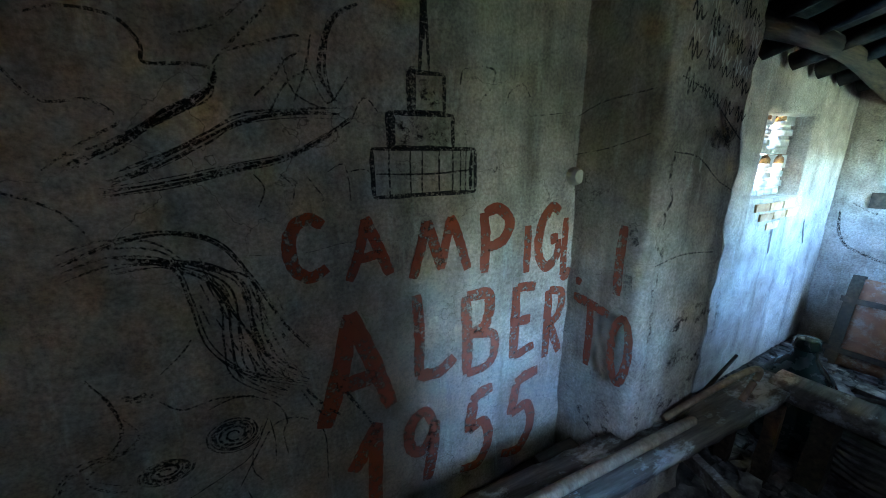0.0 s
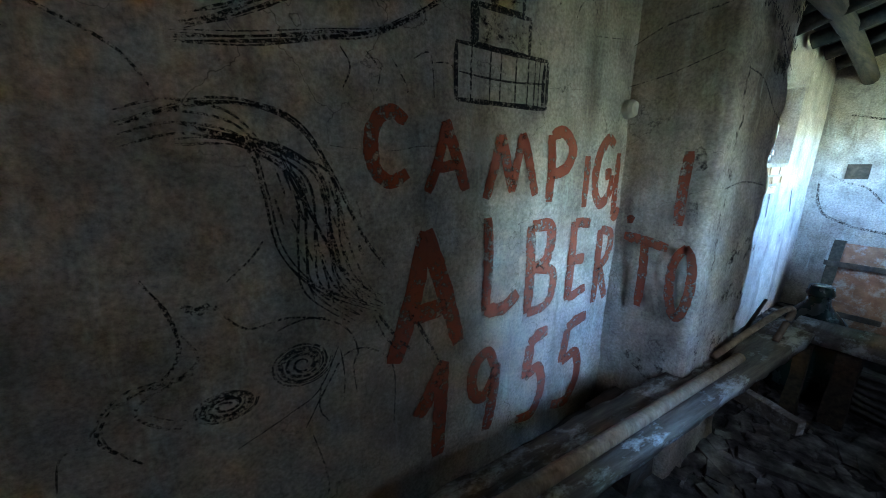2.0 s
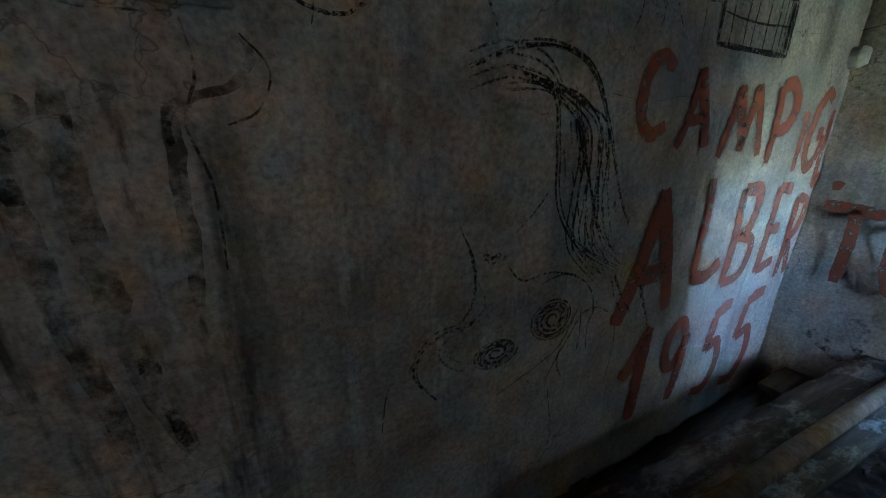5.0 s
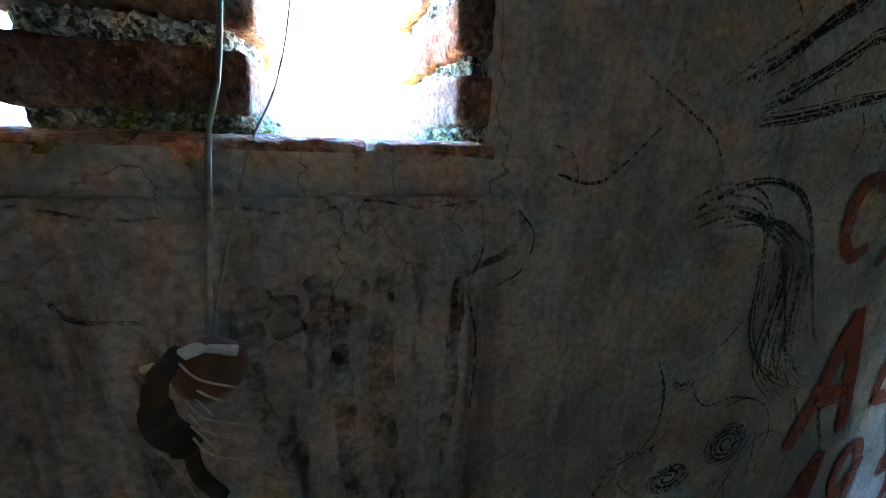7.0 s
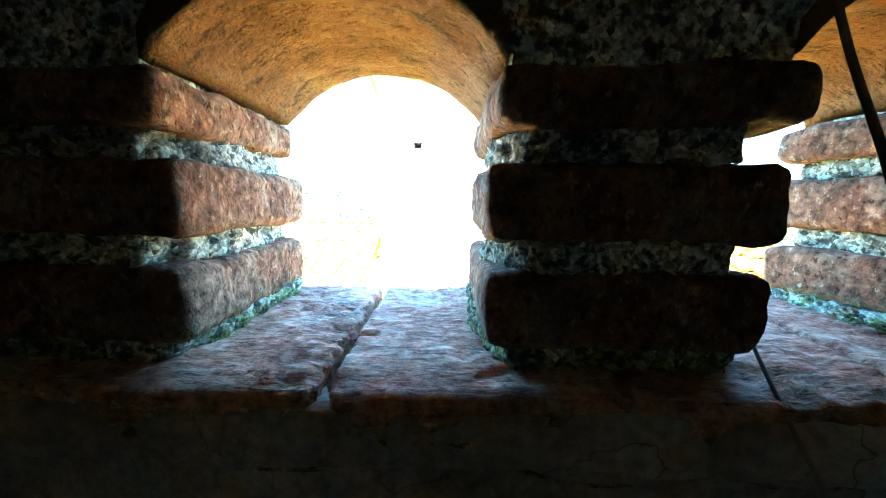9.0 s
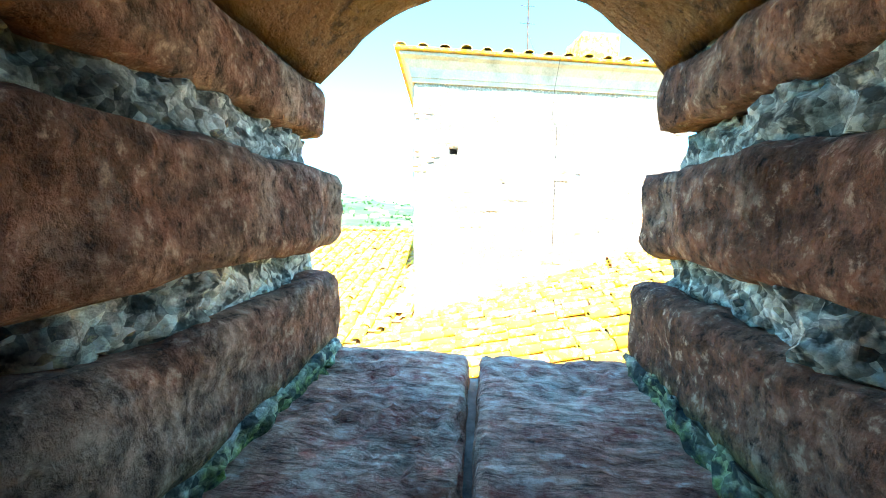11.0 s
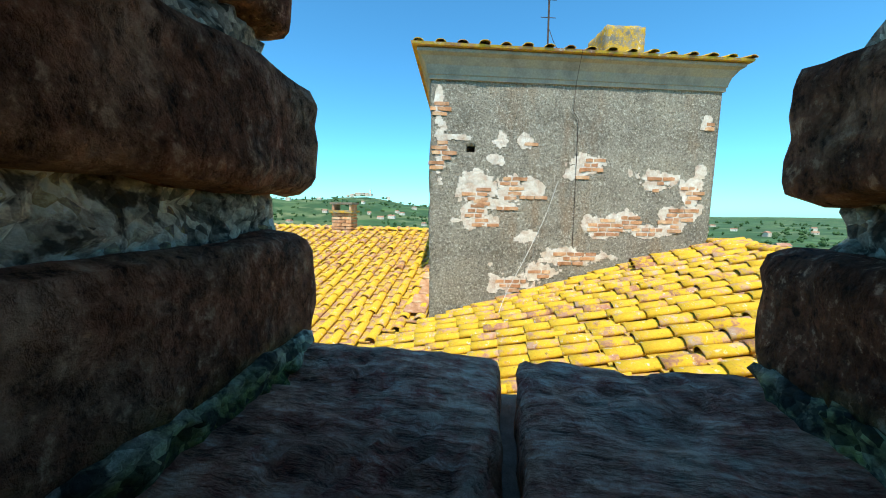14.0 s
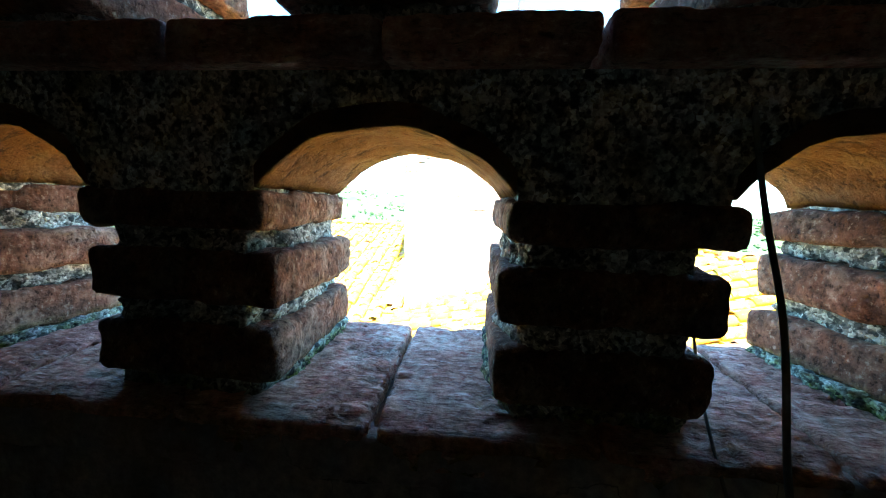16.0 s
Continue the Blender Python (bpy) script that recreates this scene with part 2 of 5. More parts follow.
grit = tex(n, l, 190, 6, (1, 1, 1), "World", 0.7, 4)
blotch = tex(n, l, 13, 6, (1, 1, 1), "World", 0.65, 9)
col = ramp(n, l, blotch, [(0.3, (0.13, 0.050, 0.016)), (0.5, (0.24, 0.105, 0.038)), (0.7, (0.30, 0.175, 0.085))])
col = mix(n, l, ramp(n, l, layer, [(0.36, G(0.85)), (0.47, G(0))]), col, (0.05, 0.020, 0.008))
col = mix(n, l, ramp(n, l, grit, [(0.32, G(0.8)), (0.44, G(0))]), col, (0.06, 0.026, 0.010))
col = mix(n, l, ramp(n, l, grit, [(0.58, G(0)), (0.70, G(0.6))]), col, (0.42, 0.25, 0.13))
l.new(col, b.inputs["Base Color"])
bump(n, l, b, mix(n, l, 0.4, layer, grit), 1.0, 0.02)
M_ARCH = m
M_TILE = lichen_mat("lichened_roof_tile", (0.40, 0.17, 0.09), (0.56, 0.32, 0.20), (0.62, 0.48, 0.36), (0.82, 0.50, 0.025), 0.47, 7, 0.7)
M_PAN = lichen_mat("lichened_pan_tile", (0.30, 0.15, 0.09), (0.46, 0.25, 0.15), (0.50, 0.34, 0.24), (0.70, 0.45, 0.04), 0.50)
M_RED = paint_mat("red_oxide_brush_paint", (0.36, 0.075, 0.032), (0.25, 0.045, 0.02), 0.55, 0.72)
M_COAL = paint_mat("charcoal_line", (0.035, 0.032, 0.03), (0.018, 0.017, 0.016), 0.50, 0.61, 110)
M_COAL_HEAVY = paint_mat("heavy_charcoal_line", (0.03, 0.028, 0.026), (0.015, 0.014, 0.013), 0.56, 0.68, 90)
M_CRACK = paint_mat("hairline_crack", (0.05, 0.042, 0.035), (0.03, 0.025, 0.02), 0.44, 0.60, 40)
# tone of the unseen south wall, raised to bounce light onto the north wall
M_BOUNCE = rough_mat("ochre_bounce_plaster", (0.20, 0.135, 0.085), (0.36, 0.26, 0.18), (0.46, 0.36, 0.26), 2, 40, vec="World")
# ceiling boards and joists, a deeper tone than the dark timber
M_BOARD = wood_mat("near_black_ceiling_board", (0.010, 0.008, 0.006), (0.045, 0.032, 0.022))
M_STAIN = paint_mat("dark_water_stain", (0.17, 0.125, 0.09), (0.10, 0.074, 0.055), 0.34, 0.62, 22)
M_SCRAPE = paint_mat("dark_rubbed_patch", (0.06, 0.055, 0.05), (0.03, 0.03, 0.03), 0.40, 0.56, 30)
M_WOOD_DARK = wood_mat("dark_old_timber", (0.025, 0.018, 0.012), (0.10, 0.065, 0.04))
M_WOOD_PALE = wood_mat("pale_blotched_plank", (0.10, 0.08, 0.06), (0.26, 0.22, 0.18), white=0.8)
M_BENCH = wood_mat("dark_worn_plank", (0.06, 0.046, 0.035), (0.20, 0.16, 0.125), white=0.7)
# brick lightened in colour to carry the strong daylight on the far lattice
M_DAYLIT = rough_mat("daylit_pale_brick", (0.34, 0.30, 0.25), (0.48, 0.43, 0.37), (0.58, 0.54, 0.48), 9, 60, vec="World")
M_POLE = wood_mat("smooth_worn_pole", (0.20, 0.12, 0.07), (0.38, 0.26, 0.17), (10, 10, 1), 0.55)
M_PANEL = wood_mat("red_brown_painted_board", (0.20, 0.075, 0.04), (0.36, 0.16, 0.09), (2, 2, 2), 0.7, white=0.35)
# floor and rubble flecks are made lighter in colour for glints on the chips
M_FLOOR = rough_mat("dark_dirt_floor", (0.015, 0.014, 0.012), (0.07, 0.062, 0.055), (0.20, 0.185, 0.17), 9, 40, relief=1.0, dist=0.02, grain=0.95, vec="World")
M_RUBBLE = rough_mat("floor_rubble", (0.02, 0.018, 0.016), (0.12, 0.105, 0.095), (0.36, 0.33, 0.30), 10, 60, vec="World")

# ---- building helpers ----
def part(name, bm, mat, parent=None, label="", smooth=False):
    me = bpy.data.meshes.new(name)
    bmesh.ops.recalc_face_normals(bm, faces=bm.faces)
    bm.to_mesh(me)
    bm.free()
    me.materials.append(mat)
    if smooth:
        for p in me.polygons:
            p.use_smooth = True
    ob = new(name, me)
    if parent:
        ob.parent = parent
    if label:
        ob["label"] = label
    return ob


def thing(name, label, category, group="", kind="", at=(0, 0, 0)):
    ob = new(name)
    ob.location = at
    ob.empty_display_size = 0.1
    return tagged(ob, label, category, group, kind)


def nz(p, f, seed=0.0):
    return noise.noise(Vector((p[0] * f + seed, p[1] * f + seed * 1.7, p[2] * f - seed)))


def box(bm, x0, y0, z0, x1, y1, z1):
    return bmesh.ops.create_cube(bm, size=1, matrix=Matrix.Translation(((x0 + x1) / 2, (y0 + y1) / 2, (z0 + z1) / 2)) @ Matrix.Diagonal((x1 - x0, y1 - y0, z1 - z0, 1)))["verts"]


def rough_box(x0, y0, z0, x1, y1, z1, cell=0.02, r=0.008, amp=0.004, seed=0.0, f=25, pebble=0.0, layer=0.0):
    """A box with rounded, chipped and uneven faces."""
    lo, hi = Vector((x0, y0, z0)), Vector((x1, y1, z1))
    n = [max(1, round((hi[i] - lo[i]) / cell)) for i in range(3)]
    bm, made = bmesh.new(), {}

    def vert(i, j, k):
        key = (i, j, k)
        if key not in made:
            p = Vector([lo[a] + (hi[a] - lo[a]) * key[a] / n[a] for a in range(3)])
            c = Vector([min(max(p[a], lo[a] + r), hi[a] - r) for a in range(3)])
            q = p - c
            d = q.normalized() if q.length > 1e-9 else q
            p = c + d * min(r, q.length)
            s = nz(p, f, seed) + 0.6 * nz(p, f * 2.7, seed + 5)
            p += d * (amp * s) + Vector((nz(p, 9, seed + 1), nz(p, 9, seed + 2), nz(p, 9, seed + 3))) * amp * 0.8
            if pebble:
                p += d * pebble * (0.5 - 1.4 * noise.voronoi(p * 95 + Vector((seed, 0, 0)))[0][0])
            if layer:
                s = nz((p.x * 0.22 + 0.05 * nz(p, 20, seed), p.y * 1.2, p.z * 1.6), 60, seed + 4)
                p -= d * layer * max(0.0, 1 - 5 * abs(s + 0.05)) * smooth_step(-0.1, 0.25, nz(p, 11, seed + 6))
            made[key] = bm.verts.new(p)
        return made[key]

    for a in range(3):
        b, c = (a + 1) % 3, (a + 2) % 3
        for side in (0, n[a]):
            for u in range(n[b]):
                for v in range(n[c]):
                    q = []
                    for du, dv in ((0, 0), (1, 0), (1, 1), (0, 1)):
                        key = [0, 0, 0]
                        key[a], key[b], key[c] = side, u + du, v + dv
                        q.append(vert(*key))
                    bm.faces.new(q)
    return bm


def tube(bm, pts, radii, seg=8, caps=True):
    """A tube along points, with a radius at each."""
    rings = []
    pts = [Vector(p) for p in pts]
    for i, p in enumerate(pts):
        d = (pts[min(i + 1, len(pts) - 1)] - pts[max(i - 1, 0)]).normalized()
        u = d.cross(Vector((0, 0, 1)) if abs(d.z) < 0.9 else Vector((1, 0, 0))).normalized()
        v = d.cross(u)
        r = radii[i] if isinstance(radii, (list, tuple)) else radii
        rings.append([bm.verts.new(p + (u * math.cos(a) + v * math.sin(a)) * r) for a in [2 * math.pi * k / seg for k in range(seg)]])
    for a, b in zip(rings[:-1], rings[1:]):
        for k in range(seg):
            bm.faces.new((a[k], a[(k + 1) % seg], b[(k + 1) % seg], b[k]))
    if caps:
        bm.faces.new(rings[0][::-1])
        bm.faces.new(rings[-1])


def spline(pts, n=8):
    """Points on a smooth line through pts."""
    pts = [Vector(p) for p in pts]
    out = []
    for i in range(len(pts) - 1):
        a, b, c, d = pts[max(i - 1, 0)], pts[i], pts[i + 1], pts[min(i + 2, len(pts) - 1)]
        for k in range(n):
            t = k / n
            out.append(0.5 * ((2 * b) + (c - a) * t + (2 * a - 5 * b + 4 * c - d) * t * t + (3 * b - a - 3 * c + d) * t ** 3))
    return out + [pts[-1]]


# ---- the room ----
SILL, W, ROW = 1.50, 0.122, 0.398     # window grid: sill height, half of the middle opening, row height
DEPTH = 0.230
X_END, X_START, Y_SOUTH, PIL0, PIL1, PIL_Y = 5.6, -2.2, -1.5, 2.565, 3.06, -0.345
FAR0, FAR1, FAR_Z0, FAR_Z1 = 4.14, 4.82, 1.32, 1.86


def smooth_step(a, b, x):
    t = min(max((x - a) / (b - a), 0), 1)
    return t * t * (3 - 2 * t)


def wall_y(x, z):
    """How far the plaster of the north wall stands out (towards -y) at a place."""
    p = (x, 0, z)
    d = 0.010 * nz(p, 1.3, 3) + 0.004 * nz(p, 5, 8) + 0.0015 * nz(p, 18, 1)
    edge = 1.425 + 0.012 * nz(p, 14, 4)
    d += 0.004 * (1 - smooth_step(edge - 0.006, edge + 0.006, z)) * (1 - smooth_step(0.58, 0.62, x + 0.03 * nz(p, 7, 2)))
    return -d


def wall_sheet(name, nx, nz_, fx, holes, mat, thick, label):
    """A plastered wall: fx(i, j) gives the point and the plan place; cells inside holes are left out."""
    bm, made = bmesh.new(), {}
    for i in range(nx):
        for j in range(nz_):
            if holes(i, j):
                continue
            q = []
            for a, b in ((i, j), (i + 1, j), (i + 1, j + 1), (i, j + 1)):
                if (a, b) not in made:
                    made[a, b] = bm.verts.new(fx(a, b))
                q.append(made[a, b])
            bm.faces.new(q)
    ob = part(name, bm, mat, None, label, True)
    s = ob.modifiers.new("thickness", "SOLIDIFY")
    s.thickness, s.offset = thick, (1.0 if ob.data.polygons[0].normal.y > 0 else -1.0)
    return tagged(ob, label, "wall", kind="structure")


def grid_axis(a, b, cell, stops):
    """Coordinates from a to b at about cell, that fall on the given stops."""
    ks = sorted({a, b, *[s for s in stops if a < s < b]})
    out = [a]
    for u, v in zip(ks[:-1], ks[1:]):
        n = max(1, round((v - u) / cell))
        out += [u + (v - u) * k / n for k in range(1, n + 1)]
    return out


TOP = 2.62
WX0, WX1, WZ0, WZ1 = -0.612, 0.612, 1.482, 2.29
gx = grid_axis(X_START, X_END, 0.035, (WX0, WX1, PIL0, PIL1, FAR0, FAR1))
gz = grid_axis(-0.1, TOP, 0.035, (WZ0, WZ1, FAR_Z0, FAR_Z1))


def north_hole(i, j):
    x, z = (gx[i] + gx[i + 1]) / 2, (gz[j] + gz[j + 1]) / 2
    return (WX0 < x < WX1 and WZ0 < z < WZ1) or (FAR0 < x < FAR1 and FAR_Z0 < z < FAR_Z1)


def north_point(i, j):
    return (gx[i], wall_y(gx[i], gz[j]), gz[j])


wall_north = wall_sheet("wall_north", len(gx) - 1, len(gz) - 1, north_point, north_hole, M_PLASTER, DEPTH, "stained old plaster wall with paint and charcoal drawings")

# pilaster that stands out from the north wall
bm = rough_box(PIL0, PIL_Y, -0.05, PIL1, 0.05, 2.6, 0.035, 0.02, 0.012, 4.0, 9)
tagged(part("pilaster", bm, M_PLASTER, smooth=True), "plastered pilaster with worn crumbling edges", "pilaster", kind="structure")
# end wall, unseen south wall with two added openings, start wall
for nm, b in (("wall_east", (X_END, Y_SOUTH - 0.25, -0.05, X_END + 0.3, 0.3, 3.6)), ("wall_west", (X_START - 0.3, Y_SOUTH - 0.25, -0.05, X_START, 0.3, 3.6))):
    bm = rough_box(*b, 0.1, 0.01, 0.012, 2.0, 3)
    tagged(part(nm, bm, M_PLASTER, smooth=True), "uneven whitewashed plaster end wall of the room", "wall", kind="structure")
bm = bmesh.new()
for b in ((X_START, 2.18, -0.05, 3.55), (2.18, 2.31, -0.05, 0.95), (2.18, 2.31, 1.50, 3.55), (2.31, 4.55, -0.05, 3.55), (4.55, 5.15, -0.05, 1.2), (4.55, 5.15, 1.68, 3.55), (5.15, X_END, -0.05, 3.55)):
    box(bm, b[0], Y_SOUTH - 0.25, b[2], b[1], Y_SOUTH, b[3])
# added stubs that cut each opening's light off the west part of the room
box(bm, 2.06, Y_SOUTH - 0.002, -0.05, 2.18, -1.34, 2.75)
box(bm, 4.43, Y_SOUTH - 0.002, -0.05, 4.55, -1.10, 2.60)
tagged(part("wall_south", bm, M_BOUNCE), "unseen closing wall with two openings placed to light the room", "wall", kind="structure")
# unseen overhang, added only to block the sun from the south openings
bm = bmesh.new()
box(bm, X_START - 0.3, Y_SOUTH - 1.7, 2.75, X_END + 0.3, Y_SOUTH - 0.24, 2.85)
tagged(part("sun_block_south", bm, M_WOOD_DARK), "unseen board added to keep the sun out of the south openings", "eave", kind="structure")
# floor
bm = bmesh.new()
made = {}
fx_, fy_ = grid_axis(X_START - 0.1, X_END + 0.1, 0.08, ()), grid_axis(Y_SOUTH - 0.1, 0.12, 0.08, ())
for i in range(len(fx_) - 1):
    for j in range(len(fy_) - 1):
        q = []
        for a, b in ((i, j), (i + 1, j), (i + 1, j + 1), (i, j + 1)):
            if (a, b) not in made:
                p = (fx_[a], fy_[b], 0)
                made[a, b] = bm.verts.new((fx_[a], fy_[b], 0.02 * nz(p, 2.5, 1) + 0.012 * nz(p, 9, 2)))
            q.append(made[a, b])
        bm.faces.new(q)
floor = part("floor", bm, M_FLOOR, None, "", True)
tagged(floor, "dark dirt floor strewn with rubble and straw", "floor", kind="structure")
# ceiling: boards sloping up from the north wall
bm = bmesh.new()
for v, (x, y, z) in zip(box(bm, 0, 0, 0, 1, 1, 1), [(0, 0, 0)] * 8):
    u = v.co.copy()
    y = 0.25 if u.y > 0.5 else Y_SOUTH - 0.3
    z = (2.40 if u.x < 0.5 else 2.10) + 0.30 * (-y if y < 0 else 0) + (0.06 if u.z > 0.5 else 0)
    v.co = (X_START - 0.3 if u.x < 0.5 else X_END + 0.3, y, z)
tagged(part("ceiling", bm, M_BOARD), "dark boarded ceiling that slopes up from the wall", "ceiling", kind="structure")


# ---- the brick lattice windows ----
def arch_z(u, rise):
    """Height of the arch over its springing, u from -1 to 1 across the opening."""
    R = (1 + rise * rise) / (2 * rise)
    return math.sqrt(max(R * R - u * u, 0)) - (R - rise)


def vault(cx, spring, half, rise, y0, y1, top, wl, wr, seed, cell=0.012):
    """Terracotta arch: the curved underside with a thick body under a level top."""
    bm = bmesh.new()
    nu, ny = 22, max(2, round((y1 - y0) / cell))
    lower, upper = [], []
    for j in range(ny + 1):
        y = y0 + (y1 - y0) * j / ny
        a, b = [], []
        for i in range(nu + 1):
            u = -1 + 2 * i / nu
            x = cx + u * half * 1.10
            z = spring + half * arch_z(u, rise / half)
            p = (x, y, z)
            jit = 0.004 * nz(p, 24, seed) + 0.0025 * nz(p, 70, seed + 3)
            e = 0.006 * nz(p, 30, seed + 9) if j in (0, ny) else 0
            a.append(bm.verts.new((x, y + e, z + jit)))
            b.append(bm.verts.new((x, y + e, max(z + 0.022, 0) + jit)))
        lower.append(a)
        upper.append(b)
    for j in range(ny):
        for i in range(nu):
            bm.faces.new((lower[j][i], lower[j][i + 1], lower[j + 1][i + 1], lower[j + 1][i]))
            bm.faces.new((upper[j][i], upper[j + 1][i], upper[j + 1][i + 1], upper[j][i + 1]))
    for j in (0, ny):
        for i in range(nu):
            bm.faces.new((lower[j][i], lower[j][i + 1], upper[j][i + 1], upper[j][i]))
    for i in (0, nu):
        for j in range(ny):
            bm.faces.new((lower[j][i], lower[j + 1][i], upper[j + 1][i], upper[j][i]))
    return bm


def spandrel(arches, x0, x1, spring, y0, y1, top):
    """Masonry between the arches and the next sill, cut out over each arch of (centre, half width, rise)."""
    bm = bmesh.new()
    xs = {x0, x1}
    for c, half, rise in arches:
        xs |= {c + half * 1.10 * (-1 + 2 * i / 22) for i in range(23)} | {c + s * (half * 1.10 + 0.003) for s in (-1, 1)}
    rows = []
    for x in sorted(xs):
        zb = spring - 0.012
        for c, half, rise in arches:
            if abs(x - c) <= half * 1.10 + 1e-4:
                zb = spring + half * arch_z((x - c) / (half * 1.10), rise / half) + 0.020
        rows.append([bm.verts.new((x, y, z)) for y, z in ((y0, zb), (y0, top), (y1, top), (y1, zb))])
    for a, b in zip(rows[:-1], rows[1:]):
        for k in range(4):
            bm.faces.new((a[k], a[(k + 1) % 4], b[(k + 1) % 4], b[k]))
    bm.faces.new(rows[0])
    bm.faces.new(rows[-1])
    return bm


def pier(mats, win, x0, x1, z0, ch, y0, y1, seed, cell, back=0.016, fine=0.0, splay=0.0):
    """A pier of single bricks with recessed mortar beds between."""
    u = ch / 0.0785
    for k, (b, t) in enumerate(((0.018, 0.081), (0.105, 0.166), (0.190, 0.2325))):
        s = seed + k * 3.3
        o = random.Random(int(s * 100))
        dx, dy = o.uniform(-0.007, 0.007), o.uniform(-0.006, 0.006)
        bm = rough_box(x0 + dx, y0 + dy, z0 + b * u, x1 + dx + o.uniform(-0.006, 0.004), y1 + dy, z0 + t * u, cell, 0.010, 0.0045, s, 25, 0, fine * 0.2)
        for v in bm.verts:
            v.co.x += splay * ((v.co.y - y0) / (y1 - y0) - 0.5)
        part("brick", bm, mats[0], win, "", True)
    for k, (b, t) in enumerate(((-0.004, 0.024), (0.076, 0.110), (0.161, 0.195))):
        s = seed + k * 3.3 + 1.1
        out = back if k else -0.005
        bm = rough_box(x0 + out, y0 + back * 1.6, z0 + b * u, x1 - out, y1 - back * 0.6, z0 + t * u, cell * 0.6, 0.006, 0.006, s, 45, fine)
        mid, span = (x0 + x1) / 2, (x1 - x0) / 2
        for v in bm.verts:
            # raked out at the inner face and washed out by the weather at the outer one
            w = max(0.0, 1 - (v.co.y - y0) / 0.10)
            e = smooth_step(0.35, 1.0, (v.co.y - y0) / (y1 - y0)) * (0.016 + 0.010 * nz(v.co, 12, s)) if k else 0.0
            v.co.x += (mid - v.co.x) * min(0.6, 0.30 * w * w + e / span) + splay * ((v.co.y - y0) / (y1 - y0) - 0.5)
        part("mortar_bed", bm, mats[1], win, "", True)


def lattice(name, sill, lower, upper, row, y0, y1, wx0, wx1, wz0, wz1, cell, label, mats):
    """Two rows of arched openings, given as (x0, x1) each."""
    win = thing(name, label, "window", kind="structure")
    m_brick, m_mortar, m_sill, m_arch = mats
    ch = 0.0785 * min(1, row / 0.37)
    for r, openings in ((0, lower), (1, upper)):
        z0 = sill + r * row
        # two sill slabs to each opening, with an open joint between
        for q, (u0, u1) in enumerate(openings):
            jx = (u0 + u1) / 2 - 0.012 + 0.01 * q
            p0 = (openings[q - 1][1] + u0) / 2 if q else wx0
            p1 = (u1 + openings[q + 1][0]) / 2 if q < len(openings) - 1 else wx1
            for a, b in ((p0 + 0.002, jx - 0.0035), (jx + 0.0035, p1 - 0.002)):
                a, b = max(a, wx0 + 0.004), min(b, wx1 - 0.004)
                slab = rough_box(a, y0 - (0.028 if r == 0 else 0.012) if cell < 0.02 else y0 + 0.01, z0 - 0.042, b, y1 + 0.004, z0, cell * 0.6, 0.007, 0.0022, 7.7 * q + a * 9 + r, 42, 0, 0.0055 if cell < 0.02 else 0)
                for v in slab.verts:
                    v.co.z += 0.012 * max(0, v.co.y - y0) / (y1 - y0) + min(0, v.co.y - y0) * 0.25
                part("sill_slab", slab, m_sill, win, "", True)
        # piers and jambs
        edges = [(openings[k][1], openings[k + 1][0]) for k in range(len(openings) - 1)]
        edges = [(wx0 - 0.02, openings[0][0])] + edges + [(openings[-1][1], wx1 + 0.02)]
        for q, (a, b) in enumerate(edges):
            turn = 0.0 if cell > 0.02 else (0.042, -0.042)[q > 0] * (1.0, 0.4)[r] if q in (0, len(edges) - 1) else 0.0
            inner = cell < 0.02 and r == 0 and not turn
            pier(mats, win, a - (0.03 if turn > 0 else 0), b + (0.03 if turn < 0 else 0), z0, ch, y0 + (-0.004 if inner else 0.004), y1 - 0.004, 11.0 * q + 40 * r + wx0 + wx1, cell, 0.007, 0.009 if cell < 0.02 else 0, turn)
        top = min(z0 + row - 0.046, wz1 + 0.01)
        spring = z0 + 3 * ch
        arches = [((u0 + u1) / 2, (u1 - u0) / 2, 0.54 * (u1 - u0) / 2 + (0.008 if u1 - u0 < 0.22 and cell < 0.02 else 0)) for u0, u1 in openings]
        for q, (c, half, rise) in enumerate(arches):
            part("arch_tile", vault(c, spring, half, rise, y0 + 0.002, y1 - 0.003, top, 0, 0, q * 3.1 + r, cell), m_arch, win, "curved orange terracotta lintel tile", True)
        part("spandrel", spandrel(arches, wx0 - 0.01, wx1 + 0.01, spring, y0 + 0.004, y1 - 0.006, top), m_mortar, win)
    bm = bmesh.new()
    box(bm, wx0 - 0.01, y0 + 0.01, wz0 - 0.08, wx1 + 0.01, y1 - 0.01, sill - 0.075)
    part("bedding", bm, m_mortar, win)
    if cell < 0.02:
        # plastered apron that carries the edge of the sill
        part("sill_apron", rough_box(wx0 - 0.03, y0 - 0.031, sill - 0.066, wx1 + 0.05, y0 + 0.01, sill - 0.016, 0.018, 0.010, 0.005, 5), M_PLASTER, win, "", True)
    return win


lattice("window_1", SILL, [(-0.552, -0.342), (-W, W), (0.342, 0.550)], [(-0.300, -0.110), (0.110, 0.300)], ROW, 0.0, DEPTH, WX0, WX1, WZ0, WZ1, 0.010, "brick lattice window with small arched openings", (M_BRICK, M_MORTAR, M_SILL, M_ARCH))
FAR_C = (FAR0 + FAR1) / 2
